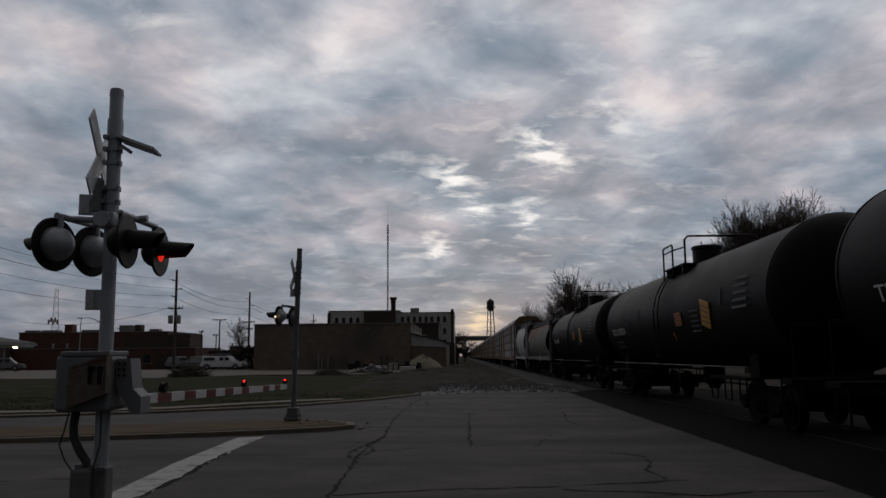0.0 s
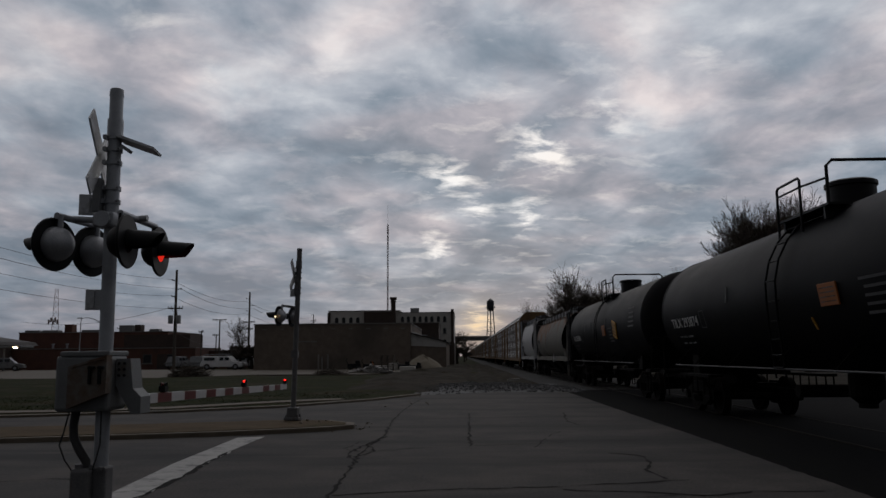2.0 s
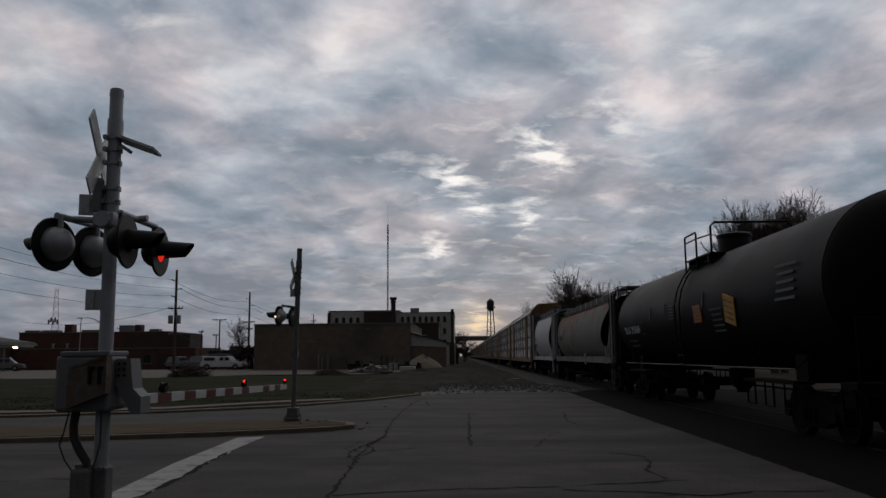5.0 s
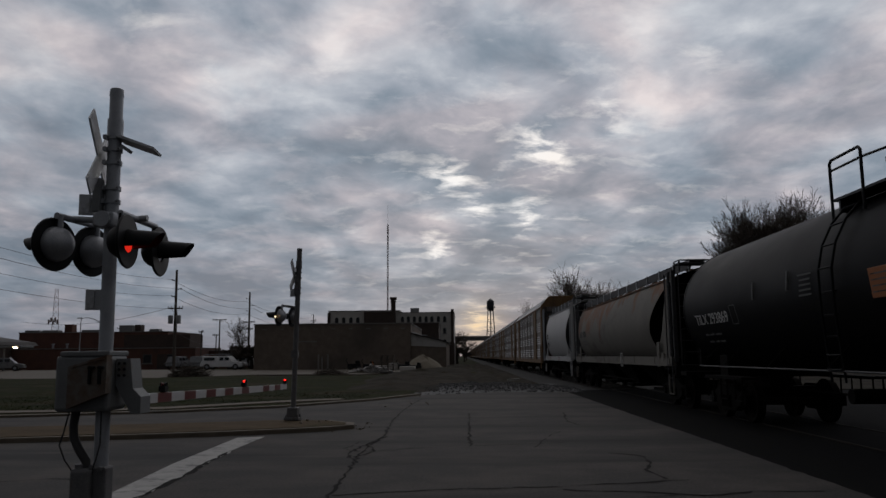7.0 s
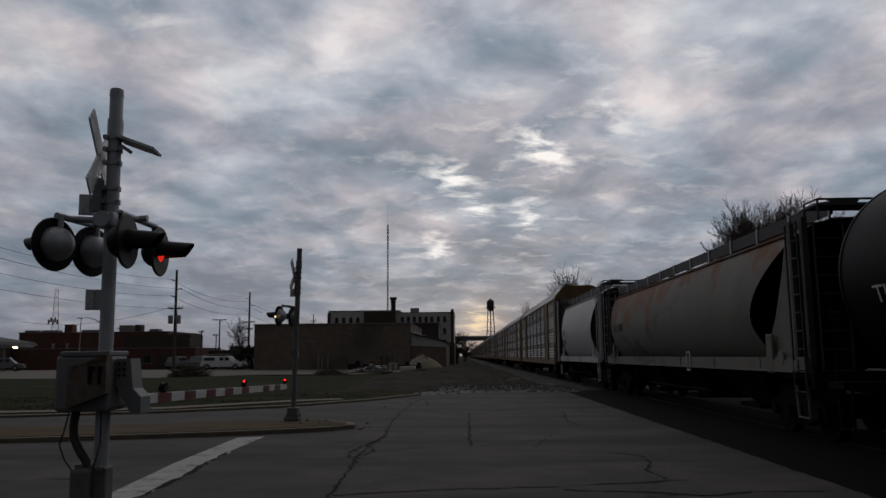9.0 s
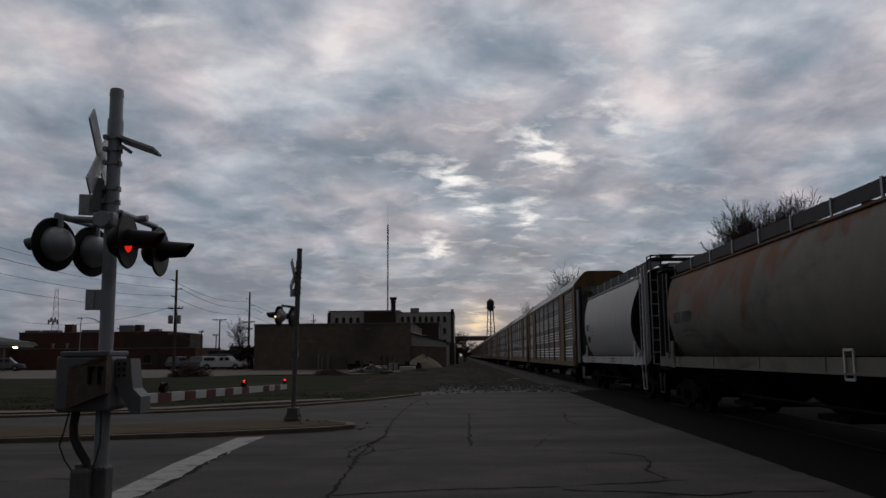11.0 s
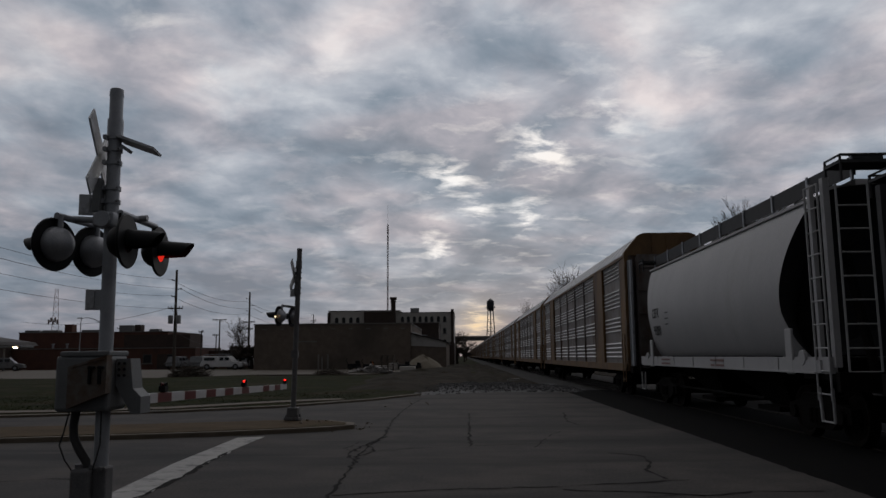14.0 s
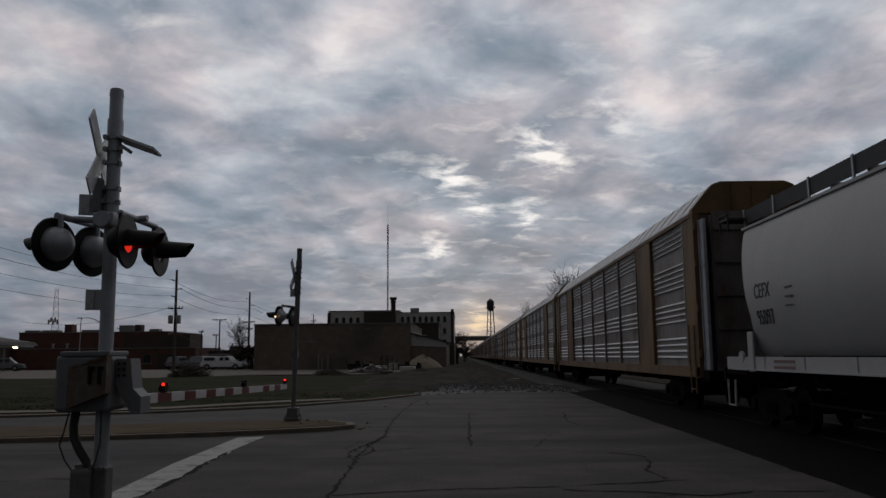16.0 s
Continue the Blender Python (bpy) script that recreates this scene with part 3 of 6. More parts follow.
sheet("footway", [(-60, 12.9), (-12.94, 21.7), (-11.15, 22.0), (-8.77, 22.9), (-7.43, 24.44), (-6.45, 25.47), (-5.5, 26.29), (-4.1, 27.3), (-4.4, 28.0), (-5.72, 27.31), (-6.69, 26.43), (-7.7, 25.32), (-9.17, 23.83), (-11.64, 22.85), (-13.5, 22.57), (-60, 13.8)], 0.03, "kerb", "narrow dirty concrete footway in the grass", "pavement")


def verge_height(x, y):
    k = min(1.0, (y - 31.0) / 5)
    return -0.02 + k * (0.06 + 0.12 * noise.noise((x * 0.09, y * 0.09, 0.3)) + 0.06 * noise.noise((x * 0.5, y * 0.5, 4.0)))


rough_sheet("verge", -80, -2.0, 31.0, 62.0, 78, 31, verge_height, "grass", "patchy brown and green winter grass verge", "ground")
sheet("verge_strip", [(-60, 11.9), (-12.1, 20.75), (-8.4, 22.2), (-5.8, 24.1), (-3.7, 27.2), (-2.1, 31.2), (-2.6, 33), (-60, 33)], 0.0, "grass", "patchy winter grass beside the kerb", "ground")
sheet("parking_lot", [(-140, 60), (-23, 60), (-18, 68), (-9, 66), (-6, 76), (-6, 93), (-140, 130)], 0.02, "lot", "pale dusty concrete parking lot", "ground")


def yard_height(x, y):
    ruts = 0.24 * math.exp(-((x - 0.6 - 0.012 * (y - 40)) / 0.35) ** 2) + 0.24 * math.exp(-((x - 2.2 - 0.012 * (y - 40)) / 0.35) ** 2)
    edge = max(0.0, min(1.0, (y - 33.2) / 4, (x + 6.5) / 1.5, (4.2 - x) / 0.8))
    return -0.06 + edge * (0.20 + 0.30 * noise.noise((x * 0.25, y * 0.12, 2.0)) + 0.12 * noise.noise((x * 1.3, y * 0.9, 7.0)) - ruts)


rough_sheet("dirt_track", -6.5, 4.2, 33.2, 125, 54, 180, yard_height, "dirt", "rutted muddy service track beside the rails", "ground")


def bed_height(x, y):
    side = max(0.0, abs(x - 7.2) - 1.5)
    return -0.03 - 0.03 * side + 0.035 * noise.noise((x * 3.0, y * 3.0, 1.0)) - (0.05 if abs(x - 7.2) < 1.2 else 0.0)


rough_sheet("track_bed", 3.6, 10.8, 33.9, 190, 30, 420, bed_height, "ballast", "dark oily ballast under the track", "ground")
sheet("track_bed_far", [(3.6, 190), (10.8, 190), (10.8, 1500), (3.6, 1500)], -0.05, "ballast", "dark ballast running into the distance", "ground")

sheet("far_side_yard", [(10.8, 34.2), (60, 34.2), (60, 400), (10.8, 400)], -0.06, "dirt", "dark bare dirt beyond the track", "ground")
# gravel bank at the end of the apron, and loose stones over it
def bank_height(x, y):
    k = math.exp(-((y - 36.6 + 0.35 * x) / 2.6) ** 2) * max(0.0, 1 - ((x - 1.3) / 4.3) ** 2)
    return -0.05 + 0.28 * k + 0.09 * k * noise.noise((x * 1.4, y * 1.4, 5.0)) + 0.04 * noise.noise((x * 4, y * 4, 2.0)) * k


rough_sheet("gravel_bank", -3.0, 5.6, 30.6, 43.0, 56, 70, bank_height, "stone", "low bank of crushed grey stone", "gravel")
rng = random.Random(5)
verts, faces = [], []
while len(faces) < 4200 * 8:
    x, y = rng.uniform(-2.8, 5.4), rng.uniform(31.6, 41.5)
    z = bank_height(x, y)
    if rng.random() > 0.025 + 3.0 * max(0.0, z + 0.03):
        continue
    r = rng.choice((0.02, 0.025, 0.03, 0.04, 0.06))
    n = len(verts)
    for dx, dy, dz in ((1, 0, 0), (0, 1, 0), (-1, 0, 0), (0, -1, 0), (0, 0, 0.8), (0, 0, -0.8)):
        verts.append((x + r * (dx + rng.uniform(-0.3, 0.3)), y + r * (dy + rng.uniform(-0.3, 0.3)), z + 0.2 * r + r * dz))
    faces += [(n + a, n + b, n + c) for a, b, c in ((0, 1, 4), (1, 2, 4), (2, 3, 4), (3, 0, 4), (1, 0, 5), (2, 1, 5), (3, 2, 5), (0, 3, 5))]
me = bpy.data.meshes.new("loose_stones")
me.from_pydata(verts, [], faces)
me.materials.append(M["stone"])
tagged(new("loose_stones", me), "loose crushed grey stones on the bank", "gravel", kind="stuff")

# grass blades and weeds on the verge
verts, faces = [], []
for _ in range(22000):
    y = 21 + 12 * rng.random() ** 1.3
    x = rng.uniform(-34, -2.6)
    lo = 20.8 + 0.36 * (x + 12) if x > -12 else 20.8 + 0.187 * (x + 12)
    if x > -3.6 and y < 31.5 or y < lo + 0.6 or (x > -8 and y < 23.0 + 1.1 * (x + 8)):
        continue
    if noise.noise((x * 0.3, y * 0.3, 9)) < -0.15 and rng.random() < 0.8:
        continue
    h, w, a = rng.uniform(0.025, 0.07), rng.uniform(0.008, 0.02), rng.uniform(0, 6.28)
    n = len(verts)
    dx, dy = math.cos(a) * w, math.sin(a) * w
    z = (verge_height(x, y) if y > 31 else 0.0) - 0.01
    verts += [(x - dx, y - dy, z), (x + dx, y + dy, z), (x + rng.uniform(-0.06, 0.06), y + rng.uniform(-0.06, 0.06), z + h)]
    faces.append((n, n + 1, n + 2))
me = bpy.data.meshes.new("grass_blades")
me.from_pydata(verts, [], faces)
me.materials.append(M["grass"])
tagged(new("grass_blades", me), "short patchy winter grass blades on the verge", "grass", kind="stuff")

# stop line with a broken edge, its worn border stepping along a crack
bm = B()
left = [(-3.92, 7.2), (-3.98, 8.9), (-4.17, 11.3), (-4.22, 13.0), (-4.27, 14.8)]
right = [(-3.80, 14.98), (-3.79, 14.0), (-3.78, 12.8), (-3.71, 12.5), (-3.73, 11.6), (-3.65, 11.2), (-3.67, 10.5), (-3.59, 10.2), (-3.62, 9.4), (-3.54, 9.0), (-3.55, 8.4), (-3.49, 7.2)]
tagged(part("stop_line", slab(bm, left + right, -0.05, 0.004), "paint"), "worn white painted stop line with a ragged edge", "road marking", kind="structure")


def crack(points, width, seed, parent):
    """A wandering open crack, as a thin dark sunk strip."""
    r = random.Random(seed)
    path = []
    for (ax, ay), (bx, by) in zip(points, points[1:]):
        n = max(2, int(math.hypot(bx - ax, by - ay) / 0.16))
        for i in range(n):
            k = i / n
            path.append((ax + (bx - ax) * k + r.uniform(-0.035, 0.035), ay + (by - ay) * k + r.uniform(-0.035, 0.035)))
    path.append(points[-1])
    bm = B()
    prev = None
    for i, (x, y) in enumerate(path):
        nx, ny = path[min(i + 1, len(path) - 1)][0] - path[max(i - 1, 0)][0], path[min(i + 1, len(path) - 1)][1] - path[max(i - 1, 0)][1]
        d = math.hypot(nx, ny) or 1
        w = 0.62 * width * r.uniform(0.15, 1.6)
        cur = [bm.verts.new((x - ny / d * w, y + nx / d * w, 0.0045)), bm.verts.new((x + ny / d * w, y - nx / d * w, 0.0045))]
        if prev:
            bm.faces.new((prev[0], prev[1], cur[1], cur[0]))
        prev = cur
    return tagged(part("crack", bm, "crack", parent), kind="structure")


road = bpy.data.objects["road"]
CRACKS = [
    ([(-1.42, 7.6), (-1.48, 8.64), (-1.53, 10.4), (-1.62, 12.54), (-1.52, 15.18), (-1.64, 18.0), (-1.67, 21.2), (-1.6, 24.9), (-1.4, 28)], 0.034),
    ([(-1.50, 11.2), (-1.80, 12.2), (-1.72, 13.2), (-1.50, 14.2)], 0.034),
    ([(-1.66, 11.8), (-1.42, 12.6), (-1.66, 13.6), (-1.45, 14.9)], 0.026),
    ([(-1.62, 12.5), (-1.95, 12.9), (-1.85, 13.9)], 0.018),
    ([(-3.49, 7.4), (-3.55, 8.4), (-3.60, 10.0), (-3.67, 10.9), (-3.74, 11.9), (-3.78, 12.8)], 0.055),
    ([(-1.45, 8.62), (-1.13, 8.74), (-0.45, 8.97), (0.51, 9.1), (1.16, 9.15), (1.85, 9.37), (2.71, 9.59)], 0.038),
    ([(1.1, 8.95), (1.5, 8.85), (2.03, 8.76), (2.58, 8.54), (3.21, 8.8), (3.94, 8.78)], 0.04),
    ([(1.9, 8.5), (2.3, 8.62), (2.58, 8.54)], 0.03),
    ([(2.25, 12.15), (2.63, 11.93), (2.63, 11.07), (2.4, 10.43), (2.46, 9.69)], 0.034),
    ([(-1.62, 12.54), (-0.65, 13.02), (0.29, 13.29), (1.75, 13.64)], 0.026),
    ([(0.15, 20.6), (0.15, 19.48), (0.13, 16.5), (0.12, 13.2)], 0.034),
    ([(-0.3, 14.45), (0.1, 14.5)], 0.03),
    ([(2.62, 20.6), (2.57, 19.81), (2.38, 18.13), (2.5, 17.0)], 0.034),
    ([(-1.5, 16.98), (0.13, 17.56), (2.31, 17.83)], 0.022),
    ([(1.2, 13.0), (1.5, 14.4), (1.9, 15.6)], 0.018),
    ([(-2.5, 21.0), (0.5, 21.8), (4.1, 22.0)], 0.02),
    ([(-6.5, 9.5), (-5.2, 9.9), (-4.3, 9.8)], 0.018),
]
for i, (pts, w) in enumerate(CRACKS):
    crack(pts, w, i, road)
# flakes of rubble left on the median nose and by the kerb
bm = B()
for _ in range(70):
    x, y = rng.uniform(-3.6, -2.0), rng.uniform(15.8, 18.0)
    if rng.random() < 0.4:
        x, y = rng.uniform(-3.5, -1.0), rng.uniform(23, 30)
    r = rng.uniform(0.01, 0.035)
    z = 0.12 if x < -2.75 and 16.2 < y < 17.2 else 0.0
    box(bm, (x, y, z + r * 0.3), (r * 1.6, r * 1.2, r * 0.8), (rng.uniform(-20, 20), rng.uniform(-20, 20), rng.uniform(0, 180)))
tagged(part("rubble_crumbs", bm, "kerb"), "broken asphalt crumbs by the median nose", "rubble", kind="stuff")

# ---------------------------------------------------------------- track
XC = 7.2
for dx in (-0.7525, 0.7525):
    bm = B()
    prism(bm, [(-0.037, 0.0), (0.037, 0.0), (0.037, -0.035), (0.01, -0.05), (0.01, -0.14), (0.075, -0.165), (-0.075, -0.165), (-0.01, -0.14), (-0.01, -0.05), (-0.037, -0.035)], -60, 1500)
    bmesh.ops.translate(bm, verts=bm.verts, vec=(XC + dx, 0, 0.006))
    tagged(part("rail", bm, "rail"), "worn steel rail of the main track", "rail", "rails", "structure")
bm = B()
for i in range(260):
    box(bm, (XC + rng.uniform(-0.03, 0.03), 34.3 + 0.53 * i, -0.115), (2.6, 0.22, 0.16), (0, 0, rng.uniform(-1, 1)))
tagged(part("sleepers", bm, "tie"), "dark timber sleepers under the rails", "sleeper", kind="stuff")

# ---------------------------------------------------------------- the train


def travel(t):
    """Metres rolled since the start: the train slows a little."""
    return 4.21 * t - 0.006 * t * t


SIDE = Matrix(((0, 0, -1, 0), (-1, 0, 0, 0), (0, 1, 0, 0), (0, 0, 0, 1)))


def on_side(x, y, z, tilt=0.0):
    """The pose of lettering on the side that faces -x, leaning back under by tilt degrees."""
    return Matrix.Translation((x, y, z)) @ pose(0, 0, 0, 0, -tilt, 0) @ SIDE


def bars(name, rows, material, parent, m):
    """Unreadable lines of stencilled writing as plain bars: (x, y, width, height)."""
    bm = B()
    for x, y, w, h in rows:
        box(bm, (x, y, 0), (w, h, 0.006))
    ob = part(name, bm, material, parent)
    ob.matrix_basis = m
    return ob


WHEEL_R = 0.457


def truck(car, y, axle=1.78):
    bm = B()
    for s in (-1, 1):
        x = s * 1.0
        prof = [(-1.15, 0.36), (-1.15, 0.60), (-0.75, 0.66), (-0.45, 0.80), (0.45, 0.80), (0.75, 0.66), (1.15, 0.60), (1.15, 0.36), (0.72, 0.36), (0.45, 0.22), (-0.45, 0.22), (-0.72, 0.36)]
        a = [bm.verts.new((x - 0.08, y + p, z)) for p, z in prof]
        b = [bm.verts.new((x + 0.08, y + p, z)) for p, z in prof]
        for i in range(len(a)):
            j = (i + 1) % len(a)
            bm.faces.new((a[i], a[j], b[j], b[i]))
        bm.faces.new(a)
        bm.faces.new(b[::-1])
        for k in (-0.18, 0.0, 0.18):
            rod(bm, (x - s * -0.09, y + k, 0.3), (x - s * -0.09, y + k, 0.56), 0.07, n=8)
        for k in (-axle / 2, axle / 2):
            rod(bm, (x - 0.1 * s, y + k, WHEEL_R), (x + 0.14 * s, y + k, WHEEL_R), 0.12, n=10)
    box(bm, (0, y, 0.62), (2.0, 0.42, 0.26))
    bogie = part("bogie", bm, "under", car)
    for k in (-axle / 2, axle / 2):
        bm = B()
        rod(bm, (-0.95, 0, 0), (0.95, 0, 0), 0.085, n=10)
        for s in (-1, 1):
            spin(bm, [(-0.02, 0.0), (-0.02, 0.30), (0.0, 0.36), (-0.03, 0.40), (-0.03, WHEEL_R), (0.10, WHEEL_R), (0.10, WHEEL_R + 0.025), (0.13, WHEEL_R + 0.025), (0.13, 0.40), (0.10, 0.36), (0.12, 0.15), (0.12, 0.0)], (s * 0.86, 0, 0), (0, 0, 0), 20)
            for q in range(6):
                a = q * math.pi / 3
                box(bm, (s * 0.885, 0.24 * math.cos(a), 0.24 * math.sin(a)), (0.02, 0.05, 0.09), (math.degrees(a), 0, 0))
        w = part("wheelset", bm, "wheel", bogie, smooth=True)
        w.matrix_basis = Matrix.Translation((0, y + k, WHEEL_R))


def coupler(car, y, s):
    bm = B()
    box(bm, (0, y - s * 0.32, 0.86), (0.22, 0.66, 0.20), bevel=0.02)
    box(bm, (0.03, y - s * 0.03, 0.86), (0.30, 0.26, 0.30), bevel=0.05)
    part("coupler", bm, "under", car)
    bm = B()
    pipe(bm, [(0.25, y - s * 0.5, 0.82), (0.27, y - s * 0.25, 0.60), (0.22, y, 0.42), (0.15, y + s * 0.1, 0.45)], 0.025)
    part("brake_hose", bm, "rubber", car)


def ladder(name, parent, material, x, y, z0, z1, width, along_y=True, step=0.36, r=0.013, lean=0.0):
    bm = B()
    d = Vector((0, 1, 0)) if along_y else Vector((1, 0, 0))
    for s in (-0.5, 0.5):
        o = d * width * s
        rod(bm, Vector((x, y, z0)) + o, Vector((x + lean, y, z1)) + o, r * 1.4, n=6)
    n = int((z1 - z0) / step)
    for i in range(n + 1):
        k = (0.1 + i * step) / (z1 - z0)
        if k < 1:
            c = Vector((x + lean * k, y, z0 + k * (z1 - z0)))
            rod(bm, c - d * width / 2, c + d * width / 2, r, n=6)
    return part(name, bm, material, parent)


def tank_car(y0, number, marks):
    R, ZC = 1.50, 2.62
    car = thing("tank_car", pose(XC, y0, 0), "black railway tank car rolling on the main track", "tank car", "freight train")
    hl = 8.05
    bm = B()
    prof = [(-hl - 0.62, 0.0), (-hl - 0.60, 0.35), (-hl - 0.52, 0.75), (-hl - 0.38, 1.08), (-hl - 0.18, 1.34), (-hl, 1.47), (-hl + 0.06, R), (-hl + 0.10, R), (-hl + 0.16, R)]
    body = prof + [(-5.0, R), (-2.0, R), (2.0, R), (5.0, R)] + [(-s, r) for s, r in prof[::-1]]
    spin(bm, body, (0, 0, ZC), (0, 1, ZC), 64)
    shell = part("tank_shell", bm, "tank", car, smooth=True)
    for y in (-hl + 0.10, hl - 0.10):
        bm = B()
        spin(bm, [(y - 0.03, R), (y - 0.03, R + 0.012), (y + 0.03, R + 0.012), (y + 0.03, R)], (0, 0, ZC), (0, 1, ZC), 64)
        part("weld_band", bm, "tank", car)
    # manway, valve housing, platform and guard rails
    bm = B()
    spin(bm, [(1.40, 0.42), (1.88, 0.42), (1.90, 0.45), (1.97, 0.45), (2.0, 0.40), (2.02, 0.0)], (0, 0.0, ZC), (0, 0.0, ZC + 1), 24)
    part("valve_housing", bm, "black", car, smooth=True)
    for s in (-1, 1):
        bm = B()
        box(bm, (s * 0.95, -0.5, ZC + 1.32), (0.40, 2.0, 0.04))
        for y in (-1.3, 0.3):
            box(bm, (s * 0.95, y, ZC + 1.20), (0.36, 0.06, 0.22))
        part("platform", bm, "black", car)
        bm = B()
        zt = ZC + 1.98
        pipe(bm, [(s * 1.15, 0.50, ZC + 1.0), (s * 1.15, 0.50, zt - 0.05), (s * 1.15, 0.44, zt), (s * 1.15, -0.42, zt), (s * 1.15, -0.48, zt - 0.05), (s * 1.15, -0.48, ZC + 1.0)], 0.026, 8)
        pipe(bm, [(s * 1.15, 0.50, zt - 0.17), (s * 1.14, -0.48, zt - 0.17), (s * 1.02, -1.20, zt - 0.17)], 0.02, 6)
        part("ladder_hoop", bm, "black", car)
    for y in (-1.2,):
        bm = B()
        zt = ZC + 2.12
        pipe(bm, [(-1.0, y, ZC + 1.1), (-1.0, y, zt - 0.10), (-0.9, y, zt), (0.9, y, zt), (1.0, y, zt - 0.10), (1.0, y, ZC + 1.1)], 0.03, 8)
        part("guard_rail", bm, "black", car)
    for s in (-1, 1):
        bm = B()
        for y in (-0.22, 0.22):
            pts = [(s * (R + 0.10) * math.cos(a), y, ZC + (R + 0.10) * math.sin(a)) for a in (0.85, 0.6, 0.35, 0.1, -0.1)] + [(s * 1.58, y, ZC - 0.6), (s * 1.50, y, 1.05)]
            pipe(bm, pts, 0.02)
        for i in range(9):
            a = 0.8 - i * 0.23
            xx = (R + 0.10) * math.cos(max(a, -0.1)) if a > -0.1 else 1.55
            rod(bm, (s * xx, -0.22, ZC + (R + 0.1) * math.sin(a)), (s * xx, 0.22, ZC + (R + 0.1) * math.sin(a)), 0.016, n=6)
        part("side_ladder", bm, "tank", car)
        # long grab rail low on the side, on stand-offs, paler to suggest caught light
        bm = B()
        pipe(bm, [(s * 1.52, -6.8, 1.22), (s * 1.52, 6.8, 1.22)], 0.014)
        part("grab_rail", bm, "old_steel", car)
        for y in (-6.8, -4.4, -2.0, 0.4, 2.8, 5.2, 6.8):
            bm = B()
            rod(bm, (s * 1.50, y, 1.22), (s * 1.1, y, ZC - 1.0), 0.014, n=5)
            part("rail_bracket", bm, "under", car)
        for y in (-5.4, 5.4):
            bm = B()
            box(bm, (s * 1.30, y, 0.98), (0.36, 2.4, 0.06))
            for k in (-0.9, 0, 0.9):
                pipe(bm, [(s * 1.44, y + k - 0.2, 0.95), (s * 1.44, y + k - 0.2, 0.52), (s * 1.44, y + k + 0.2, 0.52), (s * 1.44, y + k + 0.2, 0.95)], 0.02)
            part("sill_step", bm, "under", car)
    for s in (-1, 1):
        bm = B()
        box(bm, (0, s * 7.3, 0.93), (0.5, 2.9, 0.36))
        box(bm, (0, s * 8.45, 1.0), (2.9, 0.5, 0.10))
        box(bm, (0, s * 6.2, 1.22), (2.3, 0.5, 0.5))
        for k in (-1, 1):
            pipe(bm, [(k * 1.35, s * 8.6, 1.0), (k * 1.35, s * 8.6, 2.0), (-k * 0.2, s * 8.6, 2.0)], 0.022)
            pipe(bm, [(k * 1.38, s * 8.5, 0.98), (k * 1.38, s * 8.5, 0.35), (k * 1.38, s * 8.1, 0.35), (k * 1.38, s * 8.1, 0.98)], 0.022)
        part("end_sill", bm, "under", car)
    bm = B()
    spin(bm, [(0, 0.0), (0, 0.3), (0.5, 0.3), (0.62, 0.16), (0.7, 0.16), (0.7, 0)], (0, 0, ZC - R + 0.1), (0, 0, 0), 16)
    rod(bm, (-0.55, 1.6, 0.75), (0.55, 1.6, 0.75), 0.13, n=12)
    rod(bm, (0.2, -6.0, 0.7), (0.2, 6.0, 0.7), 0.025, n=5)
    part("bottom_outlet", bm, "under", car)
    for y in (-6.3, 6.3):
        truck(car, y)
    for s in (-1, 1):
        coupler(car, s * 9.28, s)
    a = 14.0
    xs, zs = -(R + 0.014) * math.cos(radians(a)), ZC - (R + 0.014) * math.sin(radians(a))
    lettering("reporting_mark", number, 0.35, "white_mark", car, on_side(xs, 5.95 if len(number) > 5 else 6.5, zs + 0.03, a), squeeze=1.22)
    bars("stencil", [(-0.55, 0.0, 0.25, 0.045), (-0.2, 0.0, 0.3, 0.045), (0.25, 0.0, 0.42, 0.045), (-0.4, -0.17, 0.3, 0.04), (0.0, -0.17, 0.22, 0.04), (0.35, -0.17, 0.3, 0.04)], "faint_mark", car, on_side(xs + 0.03, 5.8, zs - 0.32, a + 6))
    bars("inspection_box", [(0, 0.2, 0.34, 0.02), (0, -0.2, 0.34, 0.02), (-0.17, 0, 0.02, 0.4), (0.17, 0, 0.02, 0.4)], "faint_mark", car, on_side(xs, 4.46, zs + 0.06, a))
    for kind, y, z, w, h, roll in marks:
        t = math.degrees(math.asin(max(-1, min(1, (ZC - z) / R))))
        m = on_side(-(R + 0.02) * math.cos(radians(t)), y, z, t) @ pose(0, 0, 0, 0, 0, roll)
        bm = B()
        if kind == "lines":
            bars("stencil", [(0, h * (0.5 - i / 4), w * (1 - 0.14 * (i % 2) - 0.08 * (i % 3)), h * 0.085) for i in range(5)], "faint_mark", car, m)
            continue
        if kind == "tab":
            box(bm, (0, 0, 0), (w, h, 0.02))
            part("reflector_strip", bm, "faint_mark" if z > 2 else "placard_y", car).matrix_basis = m
            continue
        box(bm, (0, 0, 0), (w, h, 0.03), bevel=0.008)
        ob = part("placard", bm, "placard_y" if kind == "yellow" else "placard_o", car, "yellow placard" if kind == "yellow" else "orange placard")
        ob.matrix_basis = m
        bars("placard_text", [(0, h * (0.3 - 0.2 * i), w * 0.8, h * 0.05) for i in range(4)], "rusty", ob, pose(0, 0, 0.018))
    return car


def stretch_top(car, k):
    """Raises or lowers all of a car's body above its sill."""
    for o in car.children:
        if o.type == "MESH" and o.name.split(".")[0] not in ("reporting_mark", "car_number", "stencil", "card_frame", "bogie"):
            for v in o.data.vertices:
                if v.co.z > 1.5:
                    v.co.z = 1.5 + (v.co.z - 1.5) * k


